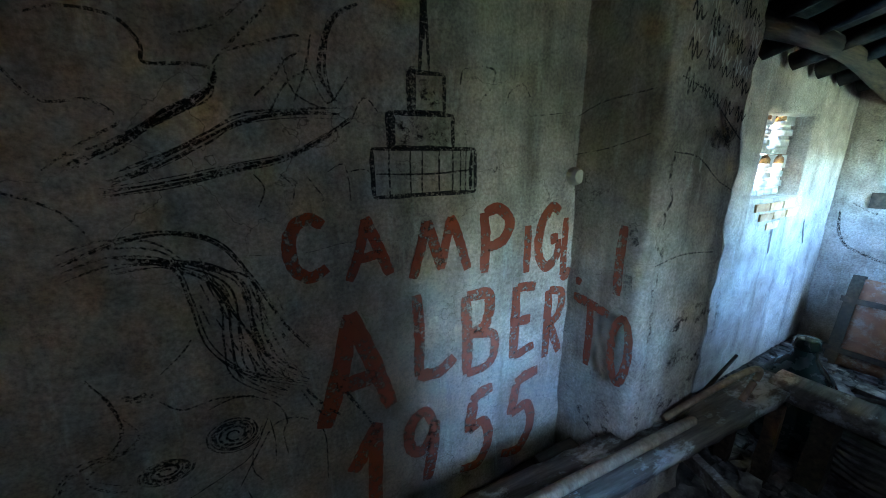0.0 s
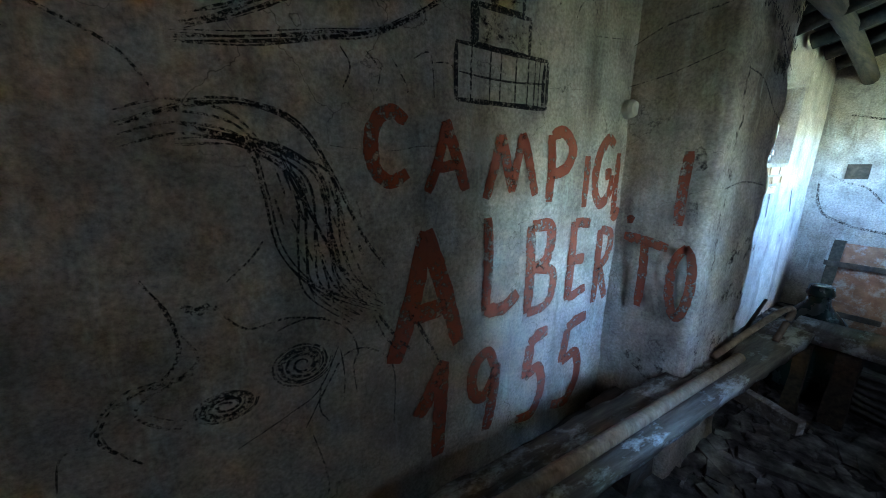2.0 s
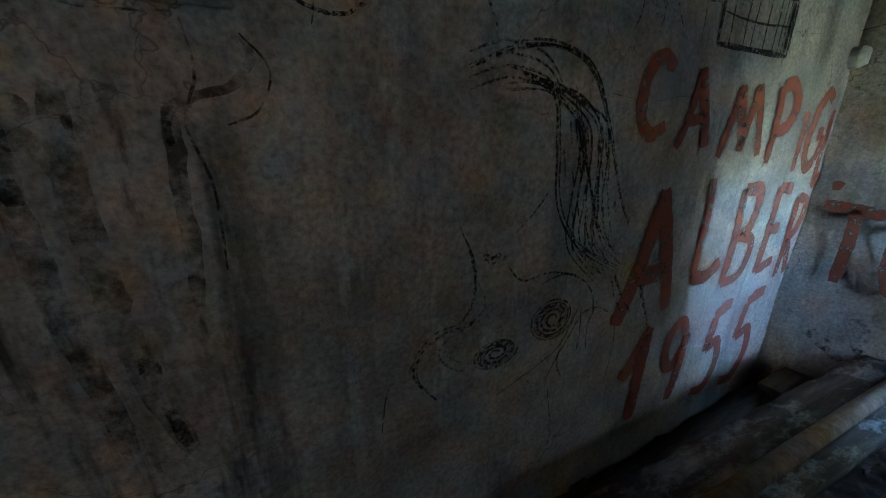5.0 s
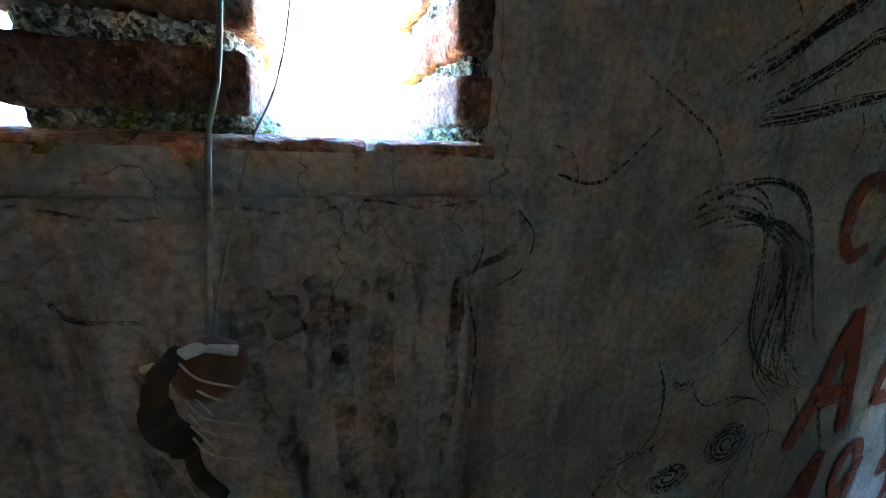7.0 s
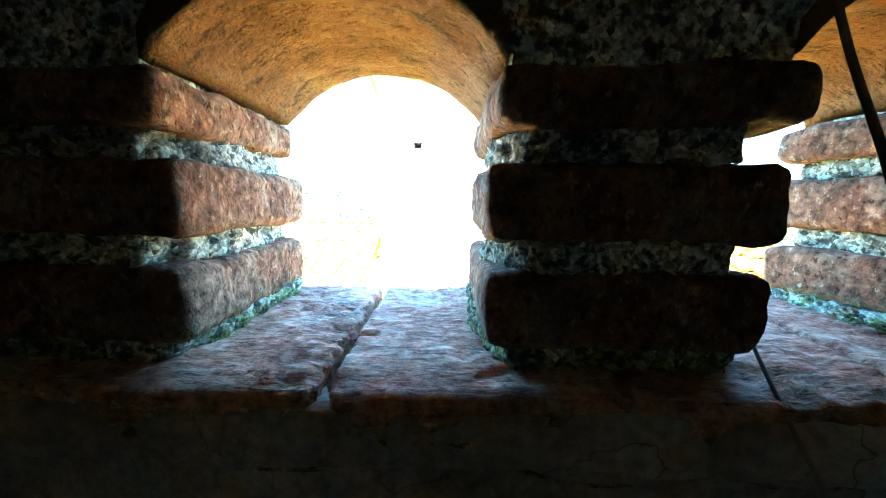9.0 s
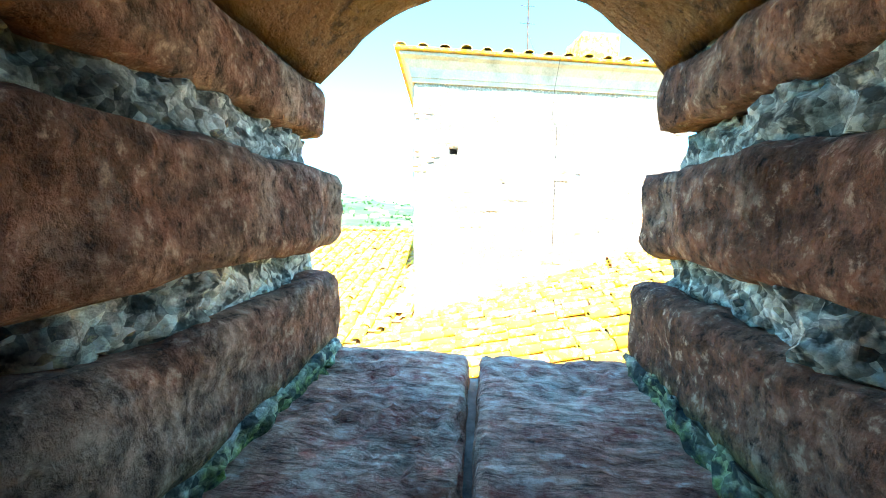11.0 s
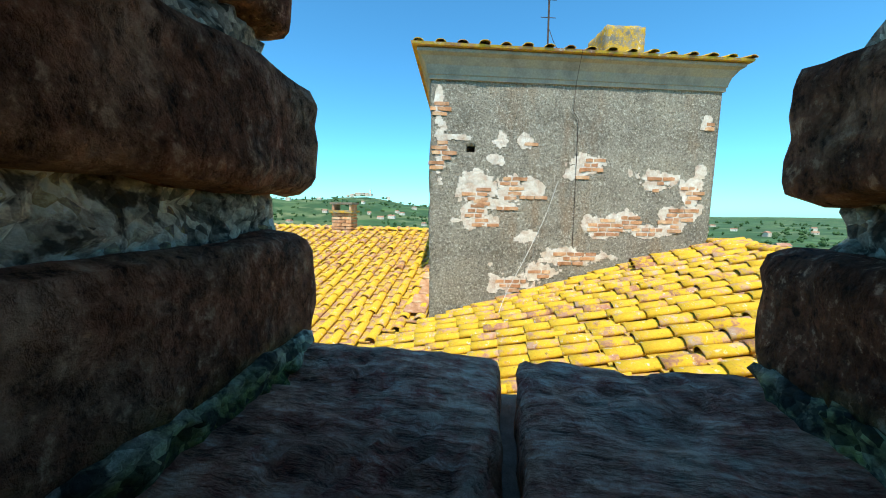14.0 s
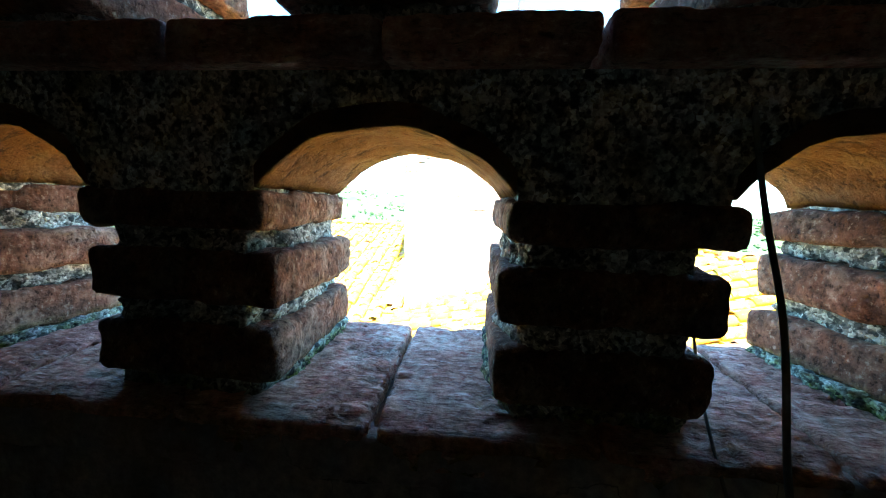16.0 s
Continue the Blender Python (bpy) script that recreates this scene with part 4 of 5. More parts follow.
# ---- outside: ground, hills, far woods and houses ----
def land_z(x, y):
    d = math.hypot(x, y)
    z = -9 - 33 * smooth_step(30, 420, d)
    az = math.degrees(math.atan2(x, y))
    hill = smooth_step(700, 1500, d) * (1 - smooth_step(2600, 4300, d))
    left = smooth_step(12, -28, az) * (1 - smooth_step(100, 140, abs(az)))
    z += hill * left * (80 + 30 * nz((x / 420, y / 420, 0), 1.0, 2) + 12 * nz((x / 130, y / 130, 0), 1.0, 7))
    z += smooth_step(2800, 4200, d) * (22 + 22 * nz((x / 800, y / 800, 1), 1.0, 5))
    p = math.hypot(x + 690, y - 1750)
    z += 26 * math.exp(-(p / 190) ** 2)
    return z


m, n, l, b = base("fields_and_woods", 0.95)
f1 = tex(n, l, 0.012, 6, (1, 1, 0), "World")
v = n.new("ShaderNodeTexVoronoi")
v.inputs["Scale"].default_value = 0.011
g = n.new("ShaderNodeNewGeometry")
l.new(g.outputs["Position"], v.inputs["Vector"])
fields = ramp(n, l, v.outputs["Color"], [(0.2, (0.035, 0.085, 0.025)), (0.45, (0.085, 0.16, 0.045)), (0.65, (0.17, 0.19, 0.08)), (0.85, (0.06, 0.12, 0.035))])
l.new(mix(n, l, ramp(n, l, f1, [(0.45, G(0)), (0.55, G(1))]), fields, mix(n, l, tex(n, l, 0.25, 4, vec="World"), (0.025, 0.06, 0.02), (0.07, 0.12, 0.035))), b.inputs["Base Color"])
M_LAND = m
bm = bmesh.new()
rings = []
NA = 180
for k in range(46):
    r = 0.5 if k == 0 else 2.0 * (2300 ** (k / 45))
    rings.append([bm.verts.new((r * math.sin(2 * math.pi * a / NA), 9 + r * math.cos(2 * math.pi * a / NA), land_z(r * math.sin(2 * math.pi * a / NA), r * math.cos(2 * math.pi * a / NA)))) for a in range(NA)])
for a, b_ in zip(rings[:-1], rings[1:]):
    for k in range(NA):
        bm.faces.new((a[k], a[(k + 1) % NA], b_[(k + 1) % NA], b_[k]))
bm.faces.new(rings[0])
tagged(part("ground", bm, M_LAND, None, "", True), "green plain of fields and woods below low hills", "ground", kind="structure")
M_LEAF = rough_mat("far_foliage", (0.02, 0.05, 0.015), (0.05, 0.10, 0.03), (0.10, 0.15, 0.05), 0.3, 2, vec="World")
rnd = random.Random(11)
verts, faces = [], []
for k in range(1500):
    az = radians(rnd.choice((rnd.uniform(-50, -8), rnd.uniform(-50, -8), rnd.uniform(24, 60))))
    d = 260 * (9 ** rnd.random())
    x, y = d * math.sin(az), 9 + d * math.cos(az)
    if nz((x / 70, y / 70, 0), 1.0, 3) < -0.1 and rnd.random() < 0.8:
        continue
    r, tall = rnd.uniform(1.8, 4.2) * (1 + d / 1500), rnd.choice((0.8, 0.9, 1.0, 1.0, 1.9))
    z = land_z(x, y - 9)
    for j in range(5):
        ox, oy, oz = rnd.uniform(-0.7, 0.7) * r / tall, rnd.uniform(-0.7, 0.7) * r / tall, rnd.uniform(0.3, 1.0) * r * tall
        b0 = len(verts)
        rr = r * rnd.uniform(0.35, 0.7)
        for dx, dy, dz in ((1, 0, 0), (-1, 0, 0), (0, 1, 0), (0, -1, 0), (0, 0, 1), (0, 0, -1)):
            q = rr * rnd.uniform(0.7, 1.25)
            verts.append((x + ox + dx * q / (1 if tall < 2 else 1.8), y + oy + dy * q / (1 if tall < 2 else 1.8), z + oz + dz * q * (1 if tall < 2 else 1.5)))
        for tri in ((0, 2, 4), (2, 1, 4), (1, 3, 4), (3, 0, 4), (2, 0, 5), (1, 2, 5), (3, 1, 5), (0, 3, 5)):
            faces.append([b0 + t for t in tri])
me = bpy.data.meshes.new("far_woods")
me.from_pydata(verts, [], faces)
me.materials.append(M_LEAF)
tagged(new("far_woods", me), "distant hedges, cypresses and woods on the plain", "trees", kind="stuff")
M_HOUSE = rough_mat("pale_house_wall", (0.55, 0.47, 0.36), (0.66, 0.58, 0.46), (0.74, 0.68, 0.58), 0.3, 3, vary=0.5)
M_HROOF = rough_mat("far_red_roof", (0.35, 0.16, 0.10), (0.45, 0.22, 0.14), (0.52, 0.30, 0.2), 0.3, 3)
M_SHUT = rough_mat("far_dark_window", (0.05, 0.05, 0.05), (0.07, 0.07, 0.07), (0.1, 0.1, 0.1))


def far_house(x, y, w, dp, h, turn):
    z = land_z(x, y - 9) - 0.5
    hs = thing("house", "small distant pale house with a red roof", "house", "houses on the plain", at=(x, y, z))
    hs.rotation_euler = (0, 0, turn)
    bm = bmesh.new()
    box(bm, -w / 2, -dp / 2, 0, w / 2, dp / 2, h)
    part("wall", bm, M_HOUSE, hs)
    bm = bmesh.new()
    a = [bm.verts.new(p) for p in ((-w / 2 - 0.5, -dp / 2 - 0.5, h), (w / 2 + 0.5, -dp / 2 - 0.5, h), (w / 2 + 0.5, dp / 2 + 0.5, h), (-w / 2 - 0.5, dp / 2 + 0.5, h), (-w / 2, 0, h + dp * 0.3), (w / 2, 0, h + dp * 0.3))]
    for f in ((0, 1, 5, 4), (2, 3, 4, 5), (1, 2, 5), (3, 0, 4), (3, 2, 1, 0)):
        bm.faces.new([a[k] for k in f])
    part("roof", bm, M_HROOF, hs)
    for wx in (-w / 4, w / 4):
        bm = bmesh.new()
        box(bm, wx - 0.6, -dp / 2 - 0.06, h * 0.45, wx + 0.6, -dp / 2 + 0.1, h * 0.45 + 1.6)
        part("window", bm, M_SHUT, hs)


for k in range(44):
    az = radians(rnd.choice((rnd.uniform(-40, -12), rnd.uniform(-34, -12), rnd.uniform(27, 48))))
    d = rnd.uniform(260, 1600)
    far_house(d * math.sin(az), 9 + d * math.cos(az), rnd.uniform(9, 20), rnd.uniform(8, 12), rnd.uniform(5, 9), rnd.uniform(-0.6, 0.6))
for k in range(9):
    far_house(-690 + rnd.uniform(-120, 120), 1740 + rnd.uniform(-40, 20), rnd.uniform(12, 26), 12, rnd.uniform(8, 13), rnd.uniform(-0.4, 0.4))
far_house(-680, 1745, 9, 9, 34, 0.2)

# ---- paint and charcoal on the walls ----
def on_north(u, z):
    return Vector((u, wall_y(u, z) - 0.0035, z))


def on_pilaster(u, z):
    """u runs out from the corner along the pilaster's side."""
    return Vector((PIL0 - 0.014, -u, z))


def on_front(u, z):
    return Vector((PIL0 + (u - PIL0) * 0.74, PIL_Y - 0.014, z))


def on_east(u, z):
    return Vector((X_END - 0.014, -u, z))


def stroke(bm, pts, width, place, seed=0.0, taper=0.6, wob=0.18, n=7):
    """A brush or charcoal stroke: a ragged ribbon that lies on the wall."""
    line = spline([(u, 0, z) for u, z in pts], n)
    rows, last = [], len(line) - 1
    for i, p in enumerate(line):
        d = line[min(i + 1, last)] - line[max(i - 1, 0)]
        d = d.normalized() if d.length > 1e-7 else Vector((1, 0, 0))
        s = Vector((-d.z, 0, d.x))
        t = i / last
        w = width * (1 - (1 - taper) * (2 * abs(t - 0.5)) ** 4) / 2
        a = w * (1 + wob * nz((p.x, seed, p.z), 55, seed))
        c = w * (1 + wob * nz((p.x, seed, p.z), 55, seed + 9))
        rows.append([bm.verts.new(place(q.x, q.z)) for q in (p - s * a, p - s * a * 0.35, p + s * c * 0.35, p + s * c)])
    for a, b in zip(rows[:-1], rows[1:]):
        for k in range(3):
            bm.faces.new((a[k], a[k + 1], b[k + 1], b[k]))


# letters as brush strokes in a box one unit wide and high
ARC = [(0.92, 0.86), (0.62, 1.0), (0.25, 0.9), (0.04, 0.55), (0.16, 0.15), (0.5, 0.0), (0.95, 0.12)]
GLYPH = {
    "C": [ARC], "A": [[(0.02, 0), (0.28, 0.5), (0.46, 1)], [(0.46, 1), (0.72, 0.5), (0.97, 0)], [(0.22, 0.34), (0.78, 0.38)]],
    "M": [[(0.0, 0), (0.14, 0.5), (0.26, 0.98)], [(0.26, 0.98), (0.5, 0.1)], [(0.5, 0.1), (0.70, 1)], [(0.70, 1), (0.86, 0.5), (1, 0)]],
    "P": [[(0.14, 0), (0.16, 0.5), (0.12, 0.96)], [(0.12, 0.96), (0.6, 1.0), (0.95, 0.78), (0.7, 0.5), (0.2, 0.42)]],
    "I": [[(0.5, 0), (0.5, 0.5), (0.55, 1)]],
    "G": [[(0.85, 0.92), (0.5, 1.0), (0.14, 0.7), (0.10, 0.25), (0.45, 0.0), (0.85, 0.2), (0.86, 0.46)], [(0.86, 0.48), (0.52, 0.46)]],
    "L": [[(0.18, 1), (0.20, 0.5), (0.16, 0.06)], [(0.16, 0.06), (0.6, 0.02), (0.98, 0.16)]],
    "B": [[(0.16, 0), (0.14, 0.5), (0.12, 1)], [(0.12, 1), (0.7, 0.95), (0.6, 0.6), (0.2, 0.52)], [(0.2, 0.52), (0.85, 0.42), (0.8, 0.06), (0.16, 0.0)]],
    "E": [[(0.16, 1), (0.14, 0.5), (0.16, 0)], [(0.16, 1), (0.9, 0.94)], [(0.16, 0.52), (0.72, 0.52)], [(0.16, 0.02), (0.95, 0.1)]],
    "R": [[(0.18, 0), (0.16, 0.5), (0.16, 1)], [(0.16, 1), (0.8, 0.92), (0.7, 0.6), (0.2, 0.5)], [(0.3, 0.5), (0.6, 0.28), (0.95, 0.02)]],
    "T": [[(0.0, 0.98), (0.5, 0.95), (1, 0.9)], [(0.5, 0.95), (0.52, 0.5), (0.5, 0)]],
    "O": [[(0.5, 1), (0.1, 0.75), (0.06, 0.3), (0.45, 0.0), (0.85, 0.3), (0.85, 0.75), (0.5, 1)]],
    "1": [[(0.0, 0.52), (0.4, 0.7), (0.95, 1)], [(0.9, 0.98), (0.75, 0.5), (0.66, 0)]],
    "9": [[(0.9, 0.72), (0.6, 1.0), (0.14, 0.86), (0.14, 0.56), (0.5, 0.46), (0.88, 0.7)], [(0.9, 0.8), (0.82, 0.4), (0.6, 0.0)]],
    "5": [[(0.95, 0.98), (0.55, 0.96), (0.3, 0.9)], [(0.3, 0.9), (0.24, 0.52)], [(0.24, 0.52), (0.7, 0.58), (0.9, 0.3), (0.6, 0.03), (0.05, 0.06)]],
    ".": [[(0.2, 0.0), (0.6, 0.05), (0.9, 0.0)]],
}


def word(label, letters):
    w = thing("painted_lettering", label, "graffiti")
    for k, (g_, u0, z0, u1, z1, width, place, shear) in enumerate(letters):
        bm = bmesh.new()
        for q, pts in enumerate(GLYPH[g_]):
            o = random.Random(k * 7 + q)
            stroke(bm, [(u0 + (u1 - u0) * u + shear * (v - 0.5) + o.uniform(-0.003, 0.003), z0 + (z1 - z0) * v + o.uniform(-0.003, 0.003)) for u, v in pts], width * o.uniform(0.9, 1.1), place, k + q * 0.3, 0.75, 0.22)
        part("letter", bm, M_RED, w)


N_, S_ = on_north, on_pilaster
word("red brush-painted name across the stained plaster wall", [
    ("C", 1.452, 1.285, 1.56, 1.455, 0.036, N_, 0), ("A", 1.612, 1.255, 1.752, 1.44, 0.034, N_, 0), ("M", 1.825, 1.222, 2.035, 1.42, 0.036, N_, 0), ("P", 2.092, 1.195, 2.235, 1.43, 0.040, N_, 0),
    ("I", 2.285, 1.165, 2.345, 1.355, 0.038, N_, 0), ("G", 2.362, 1.165, 2.50, 1.415, 0.042, N_, 0), ("L", 2.512, 1.10, 2.558, 1.37, 0.036, N_, 0), (".", 0.05, 1.10, 0.085, 1.10, 0.035, S_, 0), ("I", 0.21, 1.10, 0.275, 1.365, 0.038, S_, 0)])
word("large red brush-painted first name on the plaster", [
    ("A", 1.49, 0.765, 1.735, 1.145, 0.056, N_, 0.01), ("L", 1.80, 0.83, 1.985, 1.165, 0.046, N_, 0), ("B", 2.01, 0.785, 2.185, 1.12, 0.046, N_, 0), ("E", 2.245, 0.785, 2.385, 1.11, 0.044, N_, 0),
    ("R", 2.43, 0.735, 2.545, 1.06, 0.046, N_, 0), ("T", 0.05, 0.74, 0.225, 1.035, 0.040, S_, 0), ("O", 0.245, 0.745, 0.328, 1.03, 0.034, S_, 0)])
word("red painted year low on the plaster wall", [
    ("1", 1.565, 0.365, 1.675, 0.715, 0.052, N_, 0), ("9", 1.77, 0.365, 1.905, 0.69, 0.046, N_, 0), ("5", 2.01, 0.315, 2.165, 0.685, 0.050, N_, 0.02), ("5", 2.225, 0.285, 2.41, 0.69, 0.054, N_, 0.03)])

# stepped building in charcoal
draw = thing("building_drawing", "charcoal drawing of a stepped building", "drawing")


def coal(name, strokes, parent, place=on_north, mat=None):
    for k, (width, pts) in enumerate(strokes):
        bm = bmesh.new()
        stroke(bm, pts, width, place, k * 1.7, 0.5, 0.45)
        part(name, bm, mat or M_COAL, parent)


def rect(u0, z0, u1, z1, w):
    return [(w, [(u0, z0), (u0, z1)]), (w, [(u0, z1), (u1, z1)]), (w, [(u1, z1), (u1, z0)]), (w, [(u1, z0), (u0, z0)])]


coal("lower_block_line", rect(1.71, 1.50, 2.07, 1.642, 0.014) + [(0.006, [(1.71 + k, 1.50), (1.71 + k + 0.004, 1.64)]) for k in (0.05, 0.12, 0.16, 0.22, 0.27, 0.30, 0.32, 0.34)] + [(0.014, [(2.05, 1.51), (2.055, 1.63)])] + [(0.006, [(1.72, 1.57), (1.9, 1.565), (2.06, 1.575)])], draw, mat=M_COAL_HEAVY)
coal("middle_block_line", rect(1.765, 1.645, 1.985, 1.745, 0.014) + [(0.022, [(1.775, 1.65), (1.78, 1.74)])], draw, mat=M_COAL_HEAVY)
coal("upper_block_line", rect(1.835, 1.75, 1.955, 1.86, 0.013) + [(0.026, [(1.845, 1.75), (1.848, 1.875)])], draw, mat=M_COAL_HEAVY)
coal("spire_line", [(0.014, [(1.872, 1.86), (1.885, 2.0), (1.892, 2.2)]), (0.010, [(1.905, 1.86), (1.90, 2.0), (1.895, 2.2)]), (0.02, [(1.888, 1.95), (1.892, 2.25)])], draw, mat=M_COAL_HEAVY)
coal("hatch_stroke", [(0.05, [(1.79, 1.665 + 0.02 * k), (1.97, 1.66 + 0.02 * k)]) for k in range(4)] + [(0.04, [(1.86, 1.77 + 0.025 * k), (1.945, 1.77 + 0.025 * k)]) for k in range(3)], draw, mat=M_SCRAPE)

# boughs, swirls and long waving lines
o = random.Random(3)
bough = thing("bough_drawing", "charcoal drawing of two bare sweeping boughs", "drawing")


def rubbed(pts, width, copies, spread):
    out = []
    for k in range(copies):
        d = o.uniform(-spread, spread)
        out.append((width * o.uniform(0.4, 1.0), [(u + o.uniform(-0.006, 0.006), z + d + o.uniform(-0.005, 0.005)) for u, z in pts]))
    return out


curl = [(1.061, 1.89), (1.118, 1.909), (1.192, 1.901), (1.224, 1.858), (1.226, 1.821), (1.302, 1.826), (1.351, 1.816), (1.329, 1.766), (1.241, 1.714), (1.185, 1.677), (1.131, 1.641), (1.054, 1.607)]
coal("upper_bough_line", [(0.008, curl)] + rubbed(curl[6:], 0.006, 9, 0.016), bough)
coal("middle_bough_line", rubbed([(1.118, 1.576), (1.18, 1.598), (1.247, 1.632), (1.32, 1.673), (1.395, 1.711), (1.513, 1.732), (1.627, 1.737)], 0.0055, 7, 0.012), bough)
coal("lower_bough_line", rubbed([(1.103, 1.546), (1.225, 1.565), (1.367, 1.596), (1.472, 1.619), (1.561, 1.66), (1.657, 1.72)], 0.0055, 7, 0.012), bough)
coal("upper_twig", [(0.012, [(1.703, 2.011), (1.634, 1.968), (1.6, 1.899), (1.586, 1.831), (1.623, 1.765)]), (0.008, [(1.65, 1.983), (1.616, 1.927), (1.601, 1.846), (1.61, 1.792)]), (0.007, [(1.427, 1.767), (1.47, 1.808), (1.501, 1.849), (1.543, 1.879)]), (0.007, [(1.35, 1.831), (1.411, 1.899), (1.479, 1.968)]), (0.006, [(1.382, 1.861), (1.508, 1.906), (1.547, 1.915)]), (0.006, [(1.281, 1.882), (1.369, 1.916), (1.459, 1.999)]), (0.006, [(1.516, 1.759), (1.552, 1.841), (1.574, 1.921)])], bough)
coal("small_loop", [(0.006, [(2.075, 1.895), (2.142, 1.89), (2.132, 1.838), (2.088, 1.792)]), (0.006, [(2.012, 1.837), (2.023, 1.879), (2.065, 1.894)]), (0.006, [(2.192, 1.789), (2.214, 1.835), (2.263, 1.856), (2.298, 1.819)])], bough)
coal("twig", [(0.004, [(1.40 + 0.06 * k, 1.58), (1.42 + 0.07 * k, 1.54 + o.uniform(-0.03, 0.06)), (1.40 + 0.08 * k, 1.50 + o.uniform(-0.02, 0.02))]) for k in range(5)] + [(0.005, [(1.45, 1.72), (1.50, 1.80), (1.56, 1.84)]), (0.005, [(1.56, 1.84), (1.60, 1.76), (1.66, 1.83)]), (0.005, [(1.60, 1.74), (1.52, 1.78), (1.50, 1.86)]), (0.004, [(1.66, 1.72), (1.70, 1.78), (1.74, 1.74)])], bough)
coal("long_wave", [(0.006, [(0.98, 1.86), (1.04, 1.74), (1.12, 1.74), (1.16, 1.70), (1.10, 1.66), (1.02, 1.60)]), (0.006, [(0.86, 1.60), (0.95, 1.56), (1.02, 1.52), (1.06, 1.46)]), (0.006, [(0.72, 1.46), (0.80, 1.45), (0.90, 1.53)])], bough)
wave = thing("swirl_drawing", "charcoal waving lines and spiral loops on plaster", "drawing")
mane = []
for k in range(10):
    s = k / 9
    u0, z0 = 1.13 + 0.10 * s, 1.40 - 0.02 * s
    j = [o.uniform(-0.012, 0.012) for _ in range(8)]
    mane.append((0.0052, [(u0 - 0.05, z0 + 0.005), (u0 + 0.06, z0 - 0.03 + j[0]), (1.27 + 0.09 * s + j[1], 1.28 + 0.02 * s), (1.265 + 0.12 * s + j[2], 1.14), (1.275 + 0.135 * s + j[3], 1.03 + 0.03 * s), (1.38 + 0.07 * s, 0.925 + 0.07 * s + j[4])]))
coal("waving_line", mane, wave)
coal("tick_mark", [(0.0045, [(u, z), (u + 0.012, z - 0.03 - o.uniform(0, 0.03))]) for u, z in [(o.uniform(1.22, 1.42), o.uniform(1.0, 1.36)) for _ in range(34)]], wave)
coal("outer_wave", rubbed([(1.011, 1.391), (1.103, 1.431), (1.206, 1.442), (1.301, 1.402), (1.368, 1.289), (1.422, 1.155), (1.476, 1.062)], 0.006, 4, 0.012) + rubbed([(1.079, 1.377), (1.19, 1.374), (1.218, 1.272), (1.236, 1.14), (1.317, 1.037), (1.459, 0.95)], 0.007, 4, 0.01) + rubbed([(1.248, 1.363), (1.282, 1.274), (1.321, 1.173), (1.38, 1.043), (1.468, 0.968)], 0.006, 4, 0.014), wave)
coal("hook_line", rubbed([(0.988, 1.115), (1.017, 1.044), (1.018, 0.96), (0.986, 0.906), (0.931, 0.892), (0.886, 0.858), (0.882, 0.803), (0.929, 0.731)], 0.006, 3, 0.005) + [(0.005, [(1.2, 1.167), (1.173, 1.132), (1.122, 1.088)]), (0.005, [(1.105, 1.017), (1.149, 0.972), (1.227, 0.978), (1.315, 0.957)]), (0.005, [(1.241, 0.667), (1.309, 0.777), (1.361, 0.844), (1.432, 0.834), (1.491, 0.756), (1.485, 0.566)]), (0.005, [(1.256, 0.643), (1.282, 0.445), (1.218, 0.344)]), (0.016, [(1.038, 1.05), (1.068, 1.035), (1.101, 1.036)]), (0.012, [(1.052, 1.032), (1.085, 1.047)])] + rubbed([(1.548, 0.92), (1.595, 0.82), (1.661, 0.695)], 0.009, 4, 0.02), wave)
coal("arched_line", [(0.005, [(1.00, 1.36 + 0.02 * k), (1.08, 1.385 + 0.02 * k), (1.17, 1.375 + 0.018 * k), (1.22, 1.34 + 0.012 * k)]) for k in range(4)], wave)


def spiral(cu, cz, r, squash, turns):
    return [(cu + r * (0.15 + 0.85 * t / (turns * 12)) * math.cos(t * math.pi / 6), cz + squash * r * (0.15 + 0.85 * t / (turns * 12)) * math.sin(t * math.pi / 6)) for t in range(turns * 12 + 1)]


coal("round_spiral", [(0.006, spiral(1.250, 0.850, 0.074, 0.84, 4)), (0.0055, spiral(1.252, 0.850, 0.068, 0.82, 3)), (0.005, spiral(1.252, 0.850, 0.060, 0.85, 2))], wave)
coal("flat_spiral", [(0.006, spiral(1.083, 0.800, 0.066, 0.62, 4)), (0.0055, spiral(1.085, 0.800, 0.060, 0.62, 3)), (0.006, spiral(1.082, 0.802, 0.05, 0.6, 2))], wave)
coal("loop_line", [(0.007, [(1.03, 0.99), (1.05, 0.93), (1.00, 0.89), (0.95, 0.87), (0.935, 0.84), (0.965, 0.80), (1.0, 0.78)]), (0.014, rubbed([(0.95, 0.885), (1.04, 0.905)], 0.01, 1, 0)[0][1]), (0.005, [(1.20, 0.95), (1.28, 0.965), (1.36, 0.92), (1.39, 0.85), (1.375, 0.80), (1.38, 0.72)]), (0.004, [(1.09, 0.68), (1.2, 0.72), (1.28, 0.76), (1.34, 0.87)]), (0.004, [(1.345, 0.86), (1.35, 0.78), (1.34, 0.70)]), (0.004, [(1.29, 0.78), (1.28, 0.71), (1.30, 0.66)]), (0.010, [(1.45, 0.94), (1.49, 0.87), (1.545, 0.80)]), (0.006, [(1.44, 0.93), (1.47, 0.86), (1.52, 0.79)])], wave)
cracks = thing("plaster_crack", "fine dark cracks running through old plaster", "crack")
coal("corner_crack", [(0.003, [(2.57 - 0.05, 1.78), (2.40, 1.765), (2.25, 1.75)])], cracks, mat=M_CRACK)
